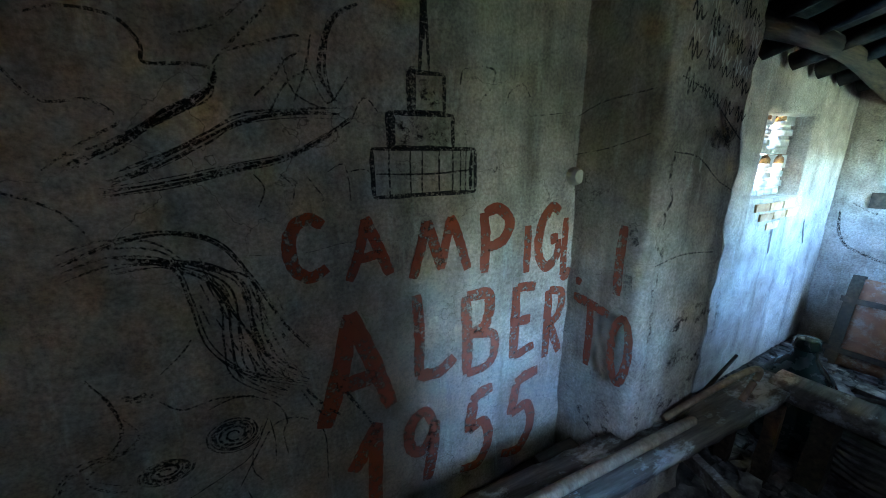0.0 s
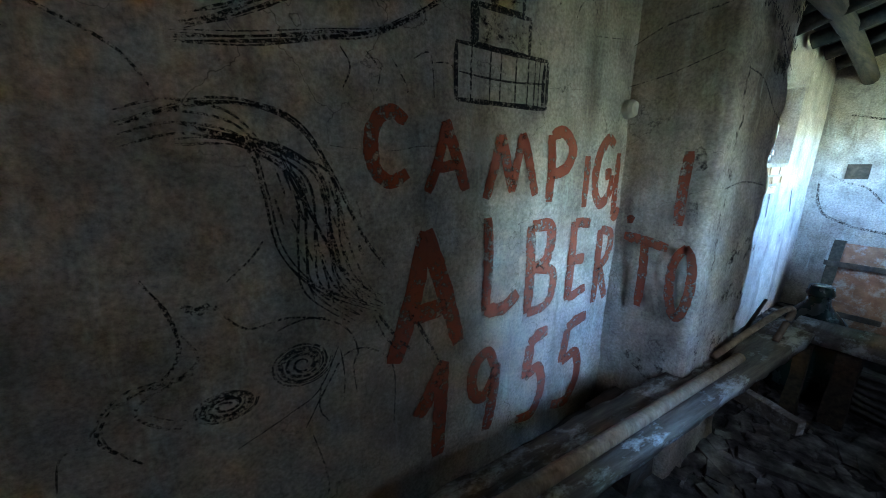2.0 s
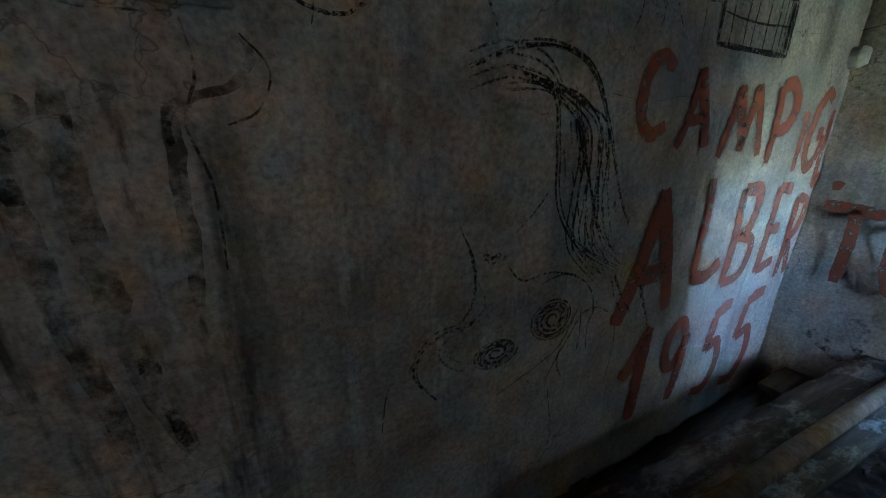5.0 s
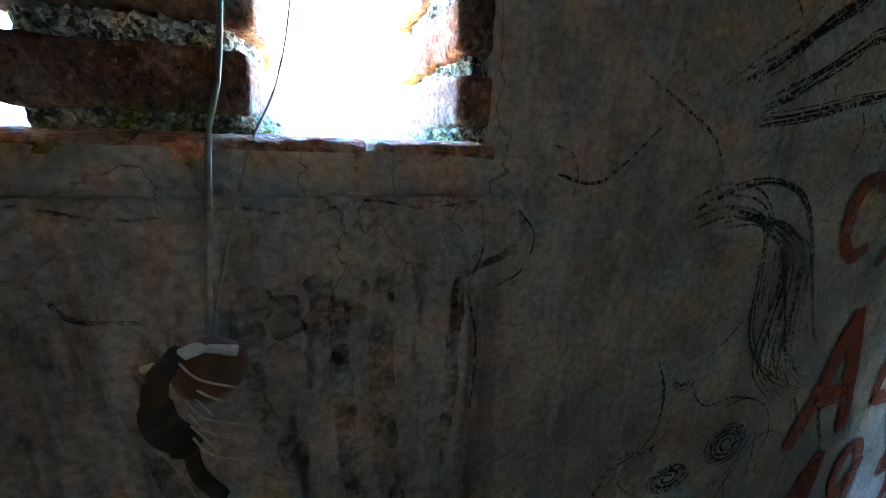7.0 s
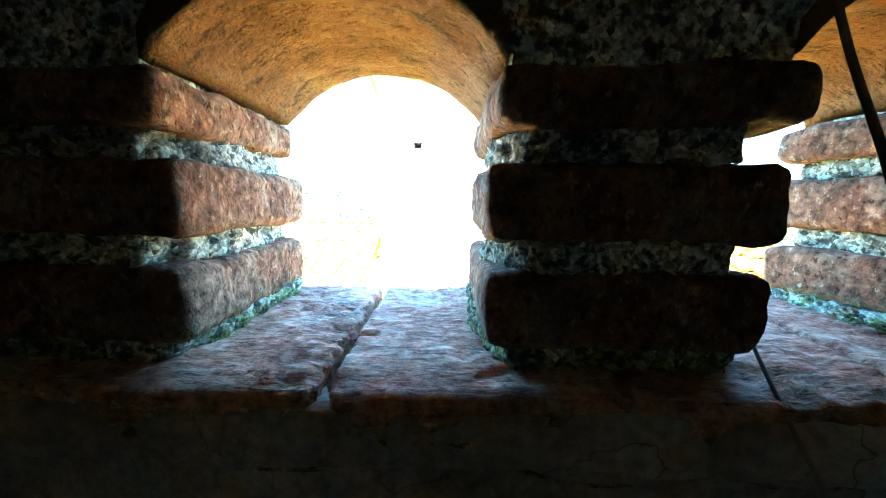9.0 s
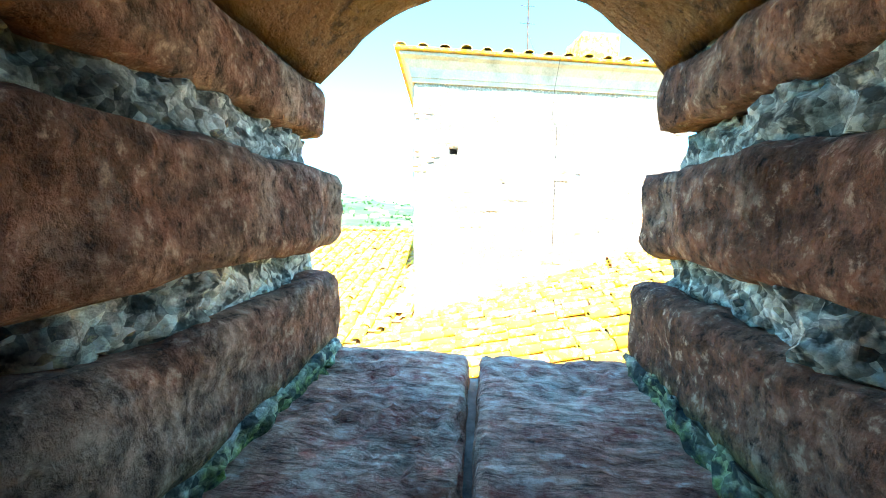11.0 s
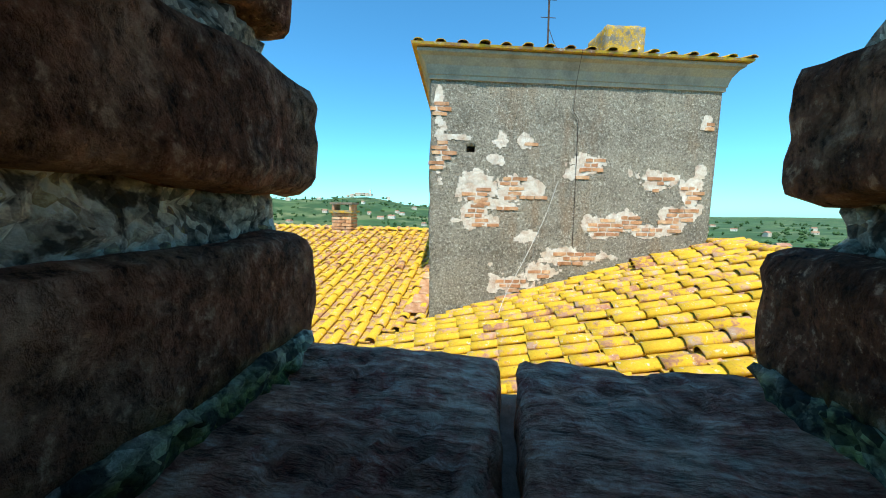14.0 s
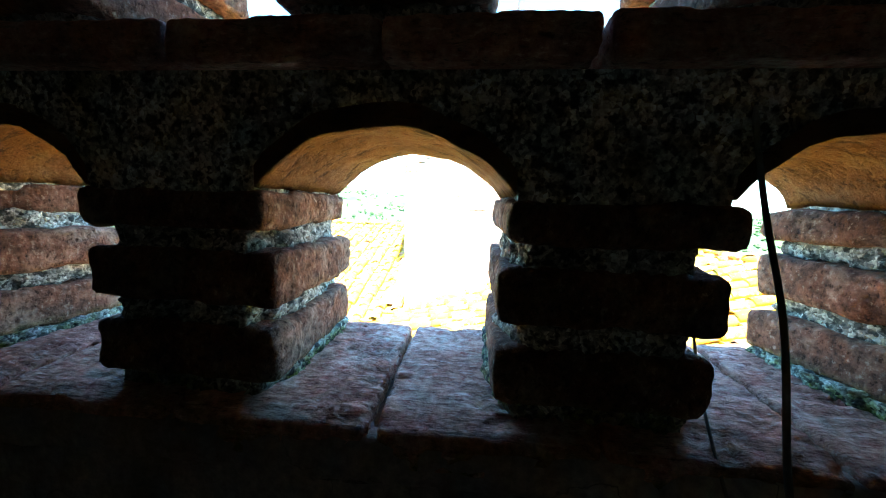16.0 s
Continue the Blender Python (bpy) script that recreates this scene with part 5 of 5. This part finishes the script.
coal("low_crack", [(0.004, [(0.80, 0.70), (0.82, 0.80), (0.86, 0.815), (0.875, 0.84), (0.935, 0.855)]), (0.003, [(0.935, 0.855), (1.0, 0.80), (1.1, 0.78)]), (0.0025, [(1.36, 1.37), (1.5, 1.36), (1.62, 1.375), (1.8, 1.36)])], cracks, mat=M_CRACK)
coal("window_crack", [(0.004, [(0.60, 1.42), (0.605, 1.36), (0.585, 1.30), (0.60, 1.22), (0.595, 1.1)]), (0.004, [(0.595, 1.425), (0.52, 1.418), (0.45, 1.428), (0.38, 1.415), (0.30, 1.422), (0.2, 1.412), (0.1, 1.43), (-0.05, 1.415), (-0.2, 1.425), (-0.5, 1.42)])], cracks, mat=M_CRACK)
coal("curled_crack", [(0.0035, [(0.66, 1.41), (0.69, 1.37), (0.67, 1.32), (0.63, 1.30)]), (0.003, [(0.70, 1.50), (0.74, 1.49), (0.755, 1.46), (0.75, 1.43)])], cracks, mat=M_CRACK)
coal("left_crack", [(0.006, [(0.05, 1.36), (0.12, 1.35), (0.15, 1.31), (0.22, 1.30)])], cracks, mat=M_CRACK)
coal("dark_smudge", [(0.05, [(0.309, 1.334), (0.307, 1.304), (0.302, 1.253)]), (0.045, [(0.346, 1.318), (0.345, 1.289), (0.35, 1.262)]), (0.03, [(0.335, 1.122), (0.337, 1.088), (0.351, 1.062)]), (0.012, [(0.659, 1.41), (0.668, 1.381), (0.64, 1.347), (0.585, 1.328), (0.565, 1.303), (0.566, 1.275)]), (0.035, [(0.385, 1.34), (0.388, 1.30), (0.38, 1.25)]), (0.03, [(0.43, 1.33), (0.432, 1.30), (0.43, 1.27)]), (0.02, [(0.48, 1.31), (0.485, 1.28)])], cracks, mat=M_STAIN)
run = thing("water_stain", "dark streaky water stains running down the plaster", "stain")
coal("streak", [(0.030, [(0.408, 1.242), (0.408, 1.14), (0.416, 1.009), (0.431, 0.813)]), (0.034, [(0.47, 1.344), (0.46, 1.237), (0.463, 1.111), (0.467, 0.994), (0.493, 0.823)]), (0.022, [(0.569, 1.321), (0.564, 1.21), (0.553, 1.053)]), (0.030, [(0.189, 1.126), (0.215, 1.02), (0.247, 0.891)]), (0.026, [(0.22, 1.102), (0.253, 0.997), (0.288, 0.871)]), (0.022, [(0.31, 1.246), (0.308, 1.189), (0.316, 1.126)]), (0.028, [(0.409, 1.312), (0.41, 1.271), (0.409, 1.212)]), (0.024, [(0.474, 0.992), (0.488, 0.898), (0.504, 0.792)])], run, mat=M_STAIN)
pil = thing("pilaster_scribble", "dark scribbled writing and cracks on the pilaster", "graffiti")
for k, (z, mat_) in enumerate(((2.12, M_COAL_HEAVY), (2.01, M_COAL_HEAVY), (1.91, M_COAL_HEAVY), (1.82, M_COAL_HEAVY), (2.06, M_LIME), (1.95, M_LIME))):
    for q in range(5):
        u = 2.60 + 0.115 * q + o.uniform(-0.02, 0.02)
        h = o.uniform(0.025, 0.045)
        zz = z - 0.02 * q
        coal("scribble", [(o.uniform(0.007, 0.011), [(u, zz), (u + 0.02, zz + h), (u + 0.035, zz - h * 0.6), (u + 0.055, zz + h * 0.7), (u + 0.07, zz - h * 0.4), (u + 0.10, zz + 0.01)])], pil, on_front, mat_)
# plaster broken away along the outer corner
for k in range(16):
    z = 0.55 + 0.068 * k
    u = PIL0 + 0.012 + o.uniform(0, 0.03)
    coal("broken_edge", [(o.uniform(0.012, 0.035), [(u, z), (u + o.uniform(-0.004, 0.03), z + 0.03), (u + o.uniform(-0.004, 0.02), z + o.uniform(0.05, 0.09))])], pil, on_front, M_SCRAPE)
coal("soot_cloud", [(o.uniform(0.02, 0.05), [(u, z), (u + o.uniform(0.05, 0.12), z + o.uniform(-0.02, 0.05)), (u + o.uniform(0.1, 0.2), z + o.uniform(0, 0.08))]) for u, z in [(o.uniform(2.65, 3.05), o.uniform(0.55, 0.95)) for _ in range(12)]], pil, on_front, M_SCRAPE)
coal("rubbed_mark", [(0.06, [(2.82, 1.70), (2.95, 1.66), (3.10, 1.70)]), (0.04, [(2.95, 1.72), (3.08, 1.62)]), (0.05, [(2.75, 1.0), (2.95, 1.02), (3.2, 0.98)]), (0.05, [(2.7, 0.78), (2.95, 0.80), (3.2, 0.74)])], pil, on_front, M_SCRAPE)
coal("crack", [(0.007, [(2.58, 1.84), (2.8, 1.80), (3.0, 1.72), (3.15, 1.66)]), (0.006, [(2.60, 1.62), (2.8, 1.60), (3.0, 1.52), (3.15, 1.48)]), (0.006, [(2.58, 1.24), (2.8, 1.26), (3.1, 1.24)])], pil, on_front)
coal("side_crack", [(0.006, [(0.0, 1.765), (0.1, 1.80), (0.2, 1.81), (0.3, 1.815)]), (0.004, [(0.0, 1.62), (0.15, 1.64), (0.3, 1.68)])], pil, on_pilaster)
coal("soot_mark", [(0.06, [(0.22, 0.62), (0.26, 0.55), (0.29, 0.48)]), (0.04, [(0.27, 1.38), (0.29, 1.30)]), (0.035, [(0.28, 1.2), (0.29, 1.1)]), (0.05, [(0.12, 0.52), (0.24, 0.45)])], pil, on_pilaster, M_SCRAPE)
ecr = thing("plaster_crack", "long dark cracks across the end wall", "crack")
coal("crack", [(0.016, [(0.15, 1.70), (0.30, 1.66), (0.50, 1.60), (0.62, 1.48), (0.7, 1.42)]), (0.014, [(0.12, 1.22), (0.22, 1.16), (0.34, 1.12), (0.45, 1.0)]), (0.02, [(0.06, 1.15), (0.08, 1.0), (0.14, 0.88), (0.26, 0.82), (0.4, 0.78), (0.9, 0.72)])], ecr, on_east)
bare = thing("bare_brick_patch", "orange bricks laid bare under the far window", "bricks")
for k in range(3):
    for q in range(3):
        if (k, q) in ((2, 0), (2, 2)):
            continue
        x = 4.22 + 0.20 * q + 0.08 * (k % 2)
        part("brick", rough_box(x, -0.014, 1.24 - 0.068 * k, x + 0.185, 0.03, 1.295 - 0.068 * k, 0.05, 0.006, 0.005, k * 3 + q), M_BARE, bare)
# flat dark strips on the plaster, coloured as the shade inside two slots
coal("painted_slot", [(0.035, [(4.50, 1.15), (4.535, 1.05), (4.55, 0.92)]), (0.03, [(5.08, 1.12), (5.12, 1.0), (5.16, 0.92)])], ecr, on_north, M_IRON)
coal("wall_stain", [(0.05, [(u, 0.75 + 0.1 * (k % 3)), (u + 0.03, 0.6), (u + 0.01, 0.42)]) for k, u in enumerate((3.2, 3.34, 3.5, 3.72, 3.95))], ecr, on_north, M_SCRAPE)
# no recess is cut: a solid dark block gives the hole's shade
niche = thing("beam_hole_mark", "small square dark block standing for a hole in the end wall", "hole")
bm = bmesh.new()
box(bm, X_END - 0.016, -0.33, 1.19, X_END + 0.05, -0.20, 1.31)
part("dark_hole_block", bm, M_IRON, niche)

# stub of wood set in the corner of the wall
peg = thing("wooden_peg", "round wooden peg stub set in the plaster", "peg", at=(2.54, -0.005, 1.535))
bm = bmesh.new()
tube(bm, [(0, 0.03, 0), (0, -0.02, 0), (0, -0.035, 0)], [0.036, 0.035, 0.026], 12)
part("peg", bm, M_LIME, peg)

# ---- bench, poles and lumber beside the pilaster ----
bench = thing("plank_bench", "long rough plank bench with pale blotches", "bench")
bm = rough_box(-1.35, -0.10, -0.05, 1.35, 0.10, 0, 0.05, 0.008, 0.006, 6, 12)
pl = part("plank", bm, M_BENCH, bench, "", True)
pl.matrix_basis = pose(2.32, -0.36, 0.50, 0, 0, -3.6)
for x, y in ((1.25, -0.16), (1.25, -0.36), (3.45, -0.36), (3.45, -0.52)):
    part("leg", rough_box(x - 0.03, y - 0.03, -0.01, x + 0.03, y + 0.03, 0.455, 0.08, 0.008, 0.006, x + y), M_WOOD_DARK, bench)
bm = rough_box(-0.02, -0.25, -0.03, 0.02, 0.2, 0.03, 0.06, 0.006, 0.005, 2)
br = part("brace", bm, M_WOOD_PALE, bench)
br.matrix_basis = pose(2.85, -0.42, 0.40, 0, 0, -20)
trestle = thing("cross_timber", "heavy whitened cross timber at the end of the bench", "timber", at=(3.62, -0.90, 0))
part("timber", rough_box(-0.09, -0.58, 0.44, 0.09, 0.46, 0.52, 0.06, 0.01, 0.008, 4), M_WOOD_PALE, trestle, "", True)
for y in (-0.5, 0.2):
    part("post", rough_box(-0.05, y, -0.01, 0.05, y + 0.09, 0.445, 0.08, 0.01, 0.008, y), M_WOOD_DARK, trestle)
pole = thing("smooth_pole", "pale worn wooden pole lying along the bench", "pole")
bm = bmesh.new()
tube(bm, [(-0.9, 0, 0), (-0.3, 0, 0.004), (0.3, 0, 0.002), (0.86, 0, 0), (0.875, 0, 0)], [0.022, 0.023, 0.022, 0.020, 0.012], 14)
pb = part("shaft", bm, M_POLE, pole, "", True)
pb.matrix_basis = pose(2.04, -0.375, 0.523, 0, 0, -3.0)
hook = thing("bent_hoop", "bent wooden handle hoop standing on the bench", "handle")
bm = bmesh.new()
tube(bm, spline([(2.80, -0.36, 0.53), (2.95, -0.39, 0.58), (3.14, -0.43, 0.64), (3.27, -0.46, 0.67), (3.32, -0.47, 0.645), (3.30, -0.46, 0.58), (3.25, -0.45, 0.505)], 6), 0.014, 8)
part("hoop", bm, M_POLE, hook, "", True)
stick = thing("thin_stick", "thin dark stick leaning against the pilaster", "stick")
bm = bmesh.new()
tube(bm, [(2.50, -0.375, 0.36), (2.8, -0.378, 0.47), (3.05, -0.372, 0.56), (3.36, -0.362, 0.66)], [0.011, 0.010, 0.009, 0.007], 7)
part("stick", bm, M_WOOD_DARK, stick, "", True)
low = thing("wall_beam", "dark old beam lying along the foot of the wall", "beam")
part("beam", rough_box(0.5, -0.10, 0.08, 2.54, -0.012, 0.20, 0.07, 0.012, 0.01, 8), M_WOOD_DARK, low, "", True)
for x in (0.8, 2.2):
    part("block", rough_box(x, -0.11, -0.01, x + 0.2, -0.012, 0.085, 0.07, 0.01, 0.008, x), M_WOOD_DARK, low)
crate = thing("dark_box", "dark wooden box wedged at the pilaster corner", "box")
part("body", rough_box(2.36, -0.30, -0.01, 2.56, -0.11, 0.29, 0.05, 0.008, 0.006, 5), M_WOOD_DARK, crate)
part("rail", rough_box(2.33, -0.325, 0.29, 2.56, -0.09, 0.325, 0.05, 0.006, 0.005, 6), M_WOOD_DARK, crate)


def lathe(profile, seg=28):
    bm = bmesh.new()
    rings = [[bm.verts.new((r * math.cos(2 * math.pi * k / seg), r * math.sin(2 * math.pi * k / seg), z)) for k in range(seg)] for r, z in profile]
    for a, b in zip(rings[:-1], rings[1:]):
        for k in range(seg):
            bm.faces.new((a[k], a[(k + 1) % seg], b[(k + 1) % seg], b[k]))
    bm.faces.new(rings[0][::-1])
    bm.faces.new(rings[-1])
    return bm


m, n, l, b = base("dark_green_glass", 0.12)
b.inputs["Base Color"].default_value = (0.012, 0.03, 0.028, 1)
b.inputs["Specular IOR Level"].default_value = 0.6
l.new(ramp(n, l, tex(n, l, 14, 6), [(0.4, G(0.08)), (0.65, G(0.45))]), b.inputs["Roughness"])
M_GLASS = m
demi = thing("demijohn", "big dark green glass demijohn with a short neck", "bottle", at=(3.86, -0.47, 0.005))
part("glass_body", lathe([(0.10, 0), (0.15, 0.03), (0.175, 0.12), (0.18, 0.26), (0.165, 0.38), (0.125, 0.47), (0.075, 0.525), (0.052, 0.56), (0.046, 0.60)]), M_GLASS, demi, "", True)
part("neck_ring", lathe([(0.046, 0.60), (0.056, 0.605), (0.058, 0.62), (0.054, 0.635), (0.050, 0.66), (0.040, 0.662)]), M_GLASS, demi, "", True)
panel = thing("leaning_panel", "red-brown painted board leaning on the end wall", "panel", at=(5.22, -0.30, 0))
panel.rotation_euler = (0, radians(12), 0)
part("board", rough_box(-0.02, -0.95, 0.01, 0.02, 0.0, 0.70, 0.08, 0.006, 0.004, 3), M_PANEL, panel, "", True)
part("edge_stile", rough_box(-0.03, -0.04, 0.0, 0.03, 0.03, 0.72, 0.08, 0.006, 0.004, 4), M_WOOD_DARK, panel)
for z in (0.10, 0.50):
    part("iron_strap", rough_box(-0.035, -0.34, z, -0.02, 0.05, z + 0.045, 0.06, 0.004, 0.003, z), M_IRON, panel)
M_STRAW = wood_mat("grey_straw", (0.05, 0.045, 0.04), (0.22, 0.20, 0.17), (3, 3, 3), 0.95)
basket = thing("straw_bundle", "crushed grey wicker basket under the bench", "basket", at=(3.95, -0.80, 0.0))
part("basket_body", lathe([(0.14, 0.0), (0.19, 0.06), (0.22, 0.2), (0.23, 0.30), (0.20, 0.31), (0.17, 0.1), (0.10, 0.06)], 20), M_STRAW, basket)
for k in range(6):
    bm = bmesh.new()
    r = 0.20 + 0.008 * k
    tube(bm, [(r * math.cos(a), r * math.sin(a), 0.07 + 0.043 * k + 0.008 * math.sin(5 * a + k)) for a in [2 * math.pi * j / 24 for j in range(25)]], 0.014, 6)
    part("woven_hoop", bm, M_STRAW, basket, "", True)
bm = bmesh.new()
tube(bm, spline([(0, -0.22, 0.28), (-0.02, -0.12, 0.40), (0, 0.0, 0.43), (0.02, 0.13, 0.39), (0, 0.22, 0.28)], 5), 0.012, 6)
part("handle", bm, M_STRAW, basket, "", True)

# ---- beams overhead ----
beam = thing("bowed_beam", "bowed old tree-trunk beam under the dark ceiling", "beam")
bm = bmesh.new()
tube(bm, spline([(5.7, -0.19, 1.96), (5.2, -0.20, 2.03), (4.5, -0.19, 2.15), (3.8, -0.20, 2.16), (3.15, -0.18, 2.14)], 5), 0.05, 12)
part("trunk", bm, M_WOOD_DARK, beam, "", True)
for k in range(10):
    x = 5.35 - 0.38 * k
    j = thing("ceiling_joist", "dark round ceiling joist running to the wall", "joist", "ceiling joists")
    bm = bmesh.new()
    ceil = lambda x, y: 2.40 - 0.30 * (x - (X_START - 0.3)) / (X_END - X_START + 0.6) + 0.30 * max(-y, 0)
    tube(bm, [(x, -0.03, ceil(x, -0.03) - 0.05), (x + 0.02, -0.9, ceil(x, -0.9) - 0.055), (x, Y_SOUTH + 0.01, ceil(x, Y_SOUTH) - 0.05)], 0.05, 9)
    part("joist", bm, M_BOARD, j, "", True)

# ---- dried bulb on two cords at the window ----
m, n, l, b = base("dry_brown_skin", 0.45)
l.new(ramp(n, l, tex(n, l, 30, 6, (1, 1, 0.2)), [(0.3, (0.07, 0.03, 0.017)), (0.6, (0.16, 0.075, 0.038)), (0.8, (0.30, 0.19, 0.12))]), b.inputs["Base Color"])
M_SKIN = m
M_CORD = rough_mat("grey_twine", (0.16, 0.14, 0.12), (0.28, 0.25, 0.21), (0.38, 0.35, 0.30), 60, 200)
M_ROOT = rough_mat("pale_dry_fibre", (0.4, 0.36, 0.30), (0.55, 0.51, 0.44), (0.68, 0.64, 0.57), 60, 200)
hang = thing("hanging_onion", "dried brown onion bulb hanging on two cords", "onion", at=(0.318, -0.165, 1.322))
part("bulb", lathe([(0.006, -0.030), (0.022, -0.026), (0.034, -0.010), (0.036, 0.006), (0.028, 0.022), (0.014, 0.032), (0.006, 0.040)], 22), M_SKIN, hang, "", True)
bm = bmesh.new()
tube(bm, spline([(-0.02, -0.01, 0.03), (-0.045, -0.015, 0.0), (-0.05, -0.01, -0.05), (-0.035, 0.0, -0.09), (-0.03, 0.0, -0.13), (-0.01, 0.0, -0.17)], 5), [0.012] * 8 + [0.016] * 8 + [0.008] * 10, 8)
part("withered_stalk", bm, M_WOOD_DARK, hang, "dark withered stalk", True)
for k in range(7):
    bm = bmesh.new()
    z0 = 0.025 - 0.015 * k
    tube(bm, spline([(-0.02, -0.02, z0), (0.0, -0.036, z0 - 0.012), (0.03 - 0.012 * (k % 3), -0.032, z0 - 0.03)], 4), [0.0012] * 8 + [0.0005], 5)
    part("fibre", bm, M_ROOT, hang)
bm = bmesh.new()
tube(bm, spline([(-0.06, 0, 0.012), (-0.03, -0.01, 0.022), (-0.005, -0.01, 0.03), (0.03, -0.012, 0.026)], 5), [0.004] * 5 + [0.009] * 6 + [0.006] * 5, 7)
part("papery_leaf", bm, M_ROOT, hang, "pale papery leaf", True)
for ob in hang.children:
    ob.scale = (0.68, 0.68, 0.68)
bm = bmesh.new()
tube(bm, spline([(0, 0, 0.015), (0.003, 0.03, 0.10), (0.006, 0.05, 0.17), (0.012, 0.075, 0.22), (0.018, 0.105, 0.32), (0.019, 0.145, 0.42), (0.02, 0.19, 0.56)], 6), 0.0024, 6)
part("cord", bm, M_CORD, hang, "thick twisted cord", True)
bm = bmesh.new()
tube(bm, spline([(0.0, 0, 0.015), (0.008, 0.06, 0.09), (0.017, 0.145, 0.168), (0.030, 0.205, 0.218), (0.041, 0.245, 0.268), (0.05, 0.285, 0.33), (0.06, 0.34, 0.43)], 6), 0.0017, 6)
part("thin_cord", bm, M_CORD, hang, "thin slack cord", True)

# ---- rubble on the floor ----
verts, faces = [], []
o = random.Random(21)
for k in range(2600):
    x, y = o.uniform(2.6, 5.5), o.uniform(-1.45, -0.05)
    if y > -0.36 and x < 3.5:
        continue
    r = o.uniform(0.006, 0.03) * (2 if o.random() < 0.06 else 1)
    z = 0.02 * nz((x, y, 0), 2.5, 1) + 0.012 * nz((x, y, 0), 9, 2)
    a = o.uniform(0, 6.28)
    ln, th = r * o.uniform(1, 4), r * o.uniform(0.3, 0.8)
    b0 = len(verts)
    for i in (-1, 1):
        for j in (-1, 1):
            for h in (-0.2, 1):
                u, v = i * ln * o.uniform(0.6, 1), j * r * o.uniform(0.6, 1)
                verts.append((x + u * math.cos(a) - v * math.sin(a), y + u * math.sin(a) + v * math.cos(a), z + h * th))
    for f in ((0, 1, 3, 2), (4, 6, 7, 5), (0, 4, 5, 1), (2, 3, 7, 6), (1, 5, 7, 3), (0, 2, 6, 4)):
        faces.append([b0 + t for t in f])
me = bpy.data.meshes.new("rubble")
me.from_pydata(verts, [], faces)
me.materials.append(M_RUBBLE)
tagged(new("rubble", me), "chips of plaster, straw and dirt on the floor", "rubble", kind="stuff")
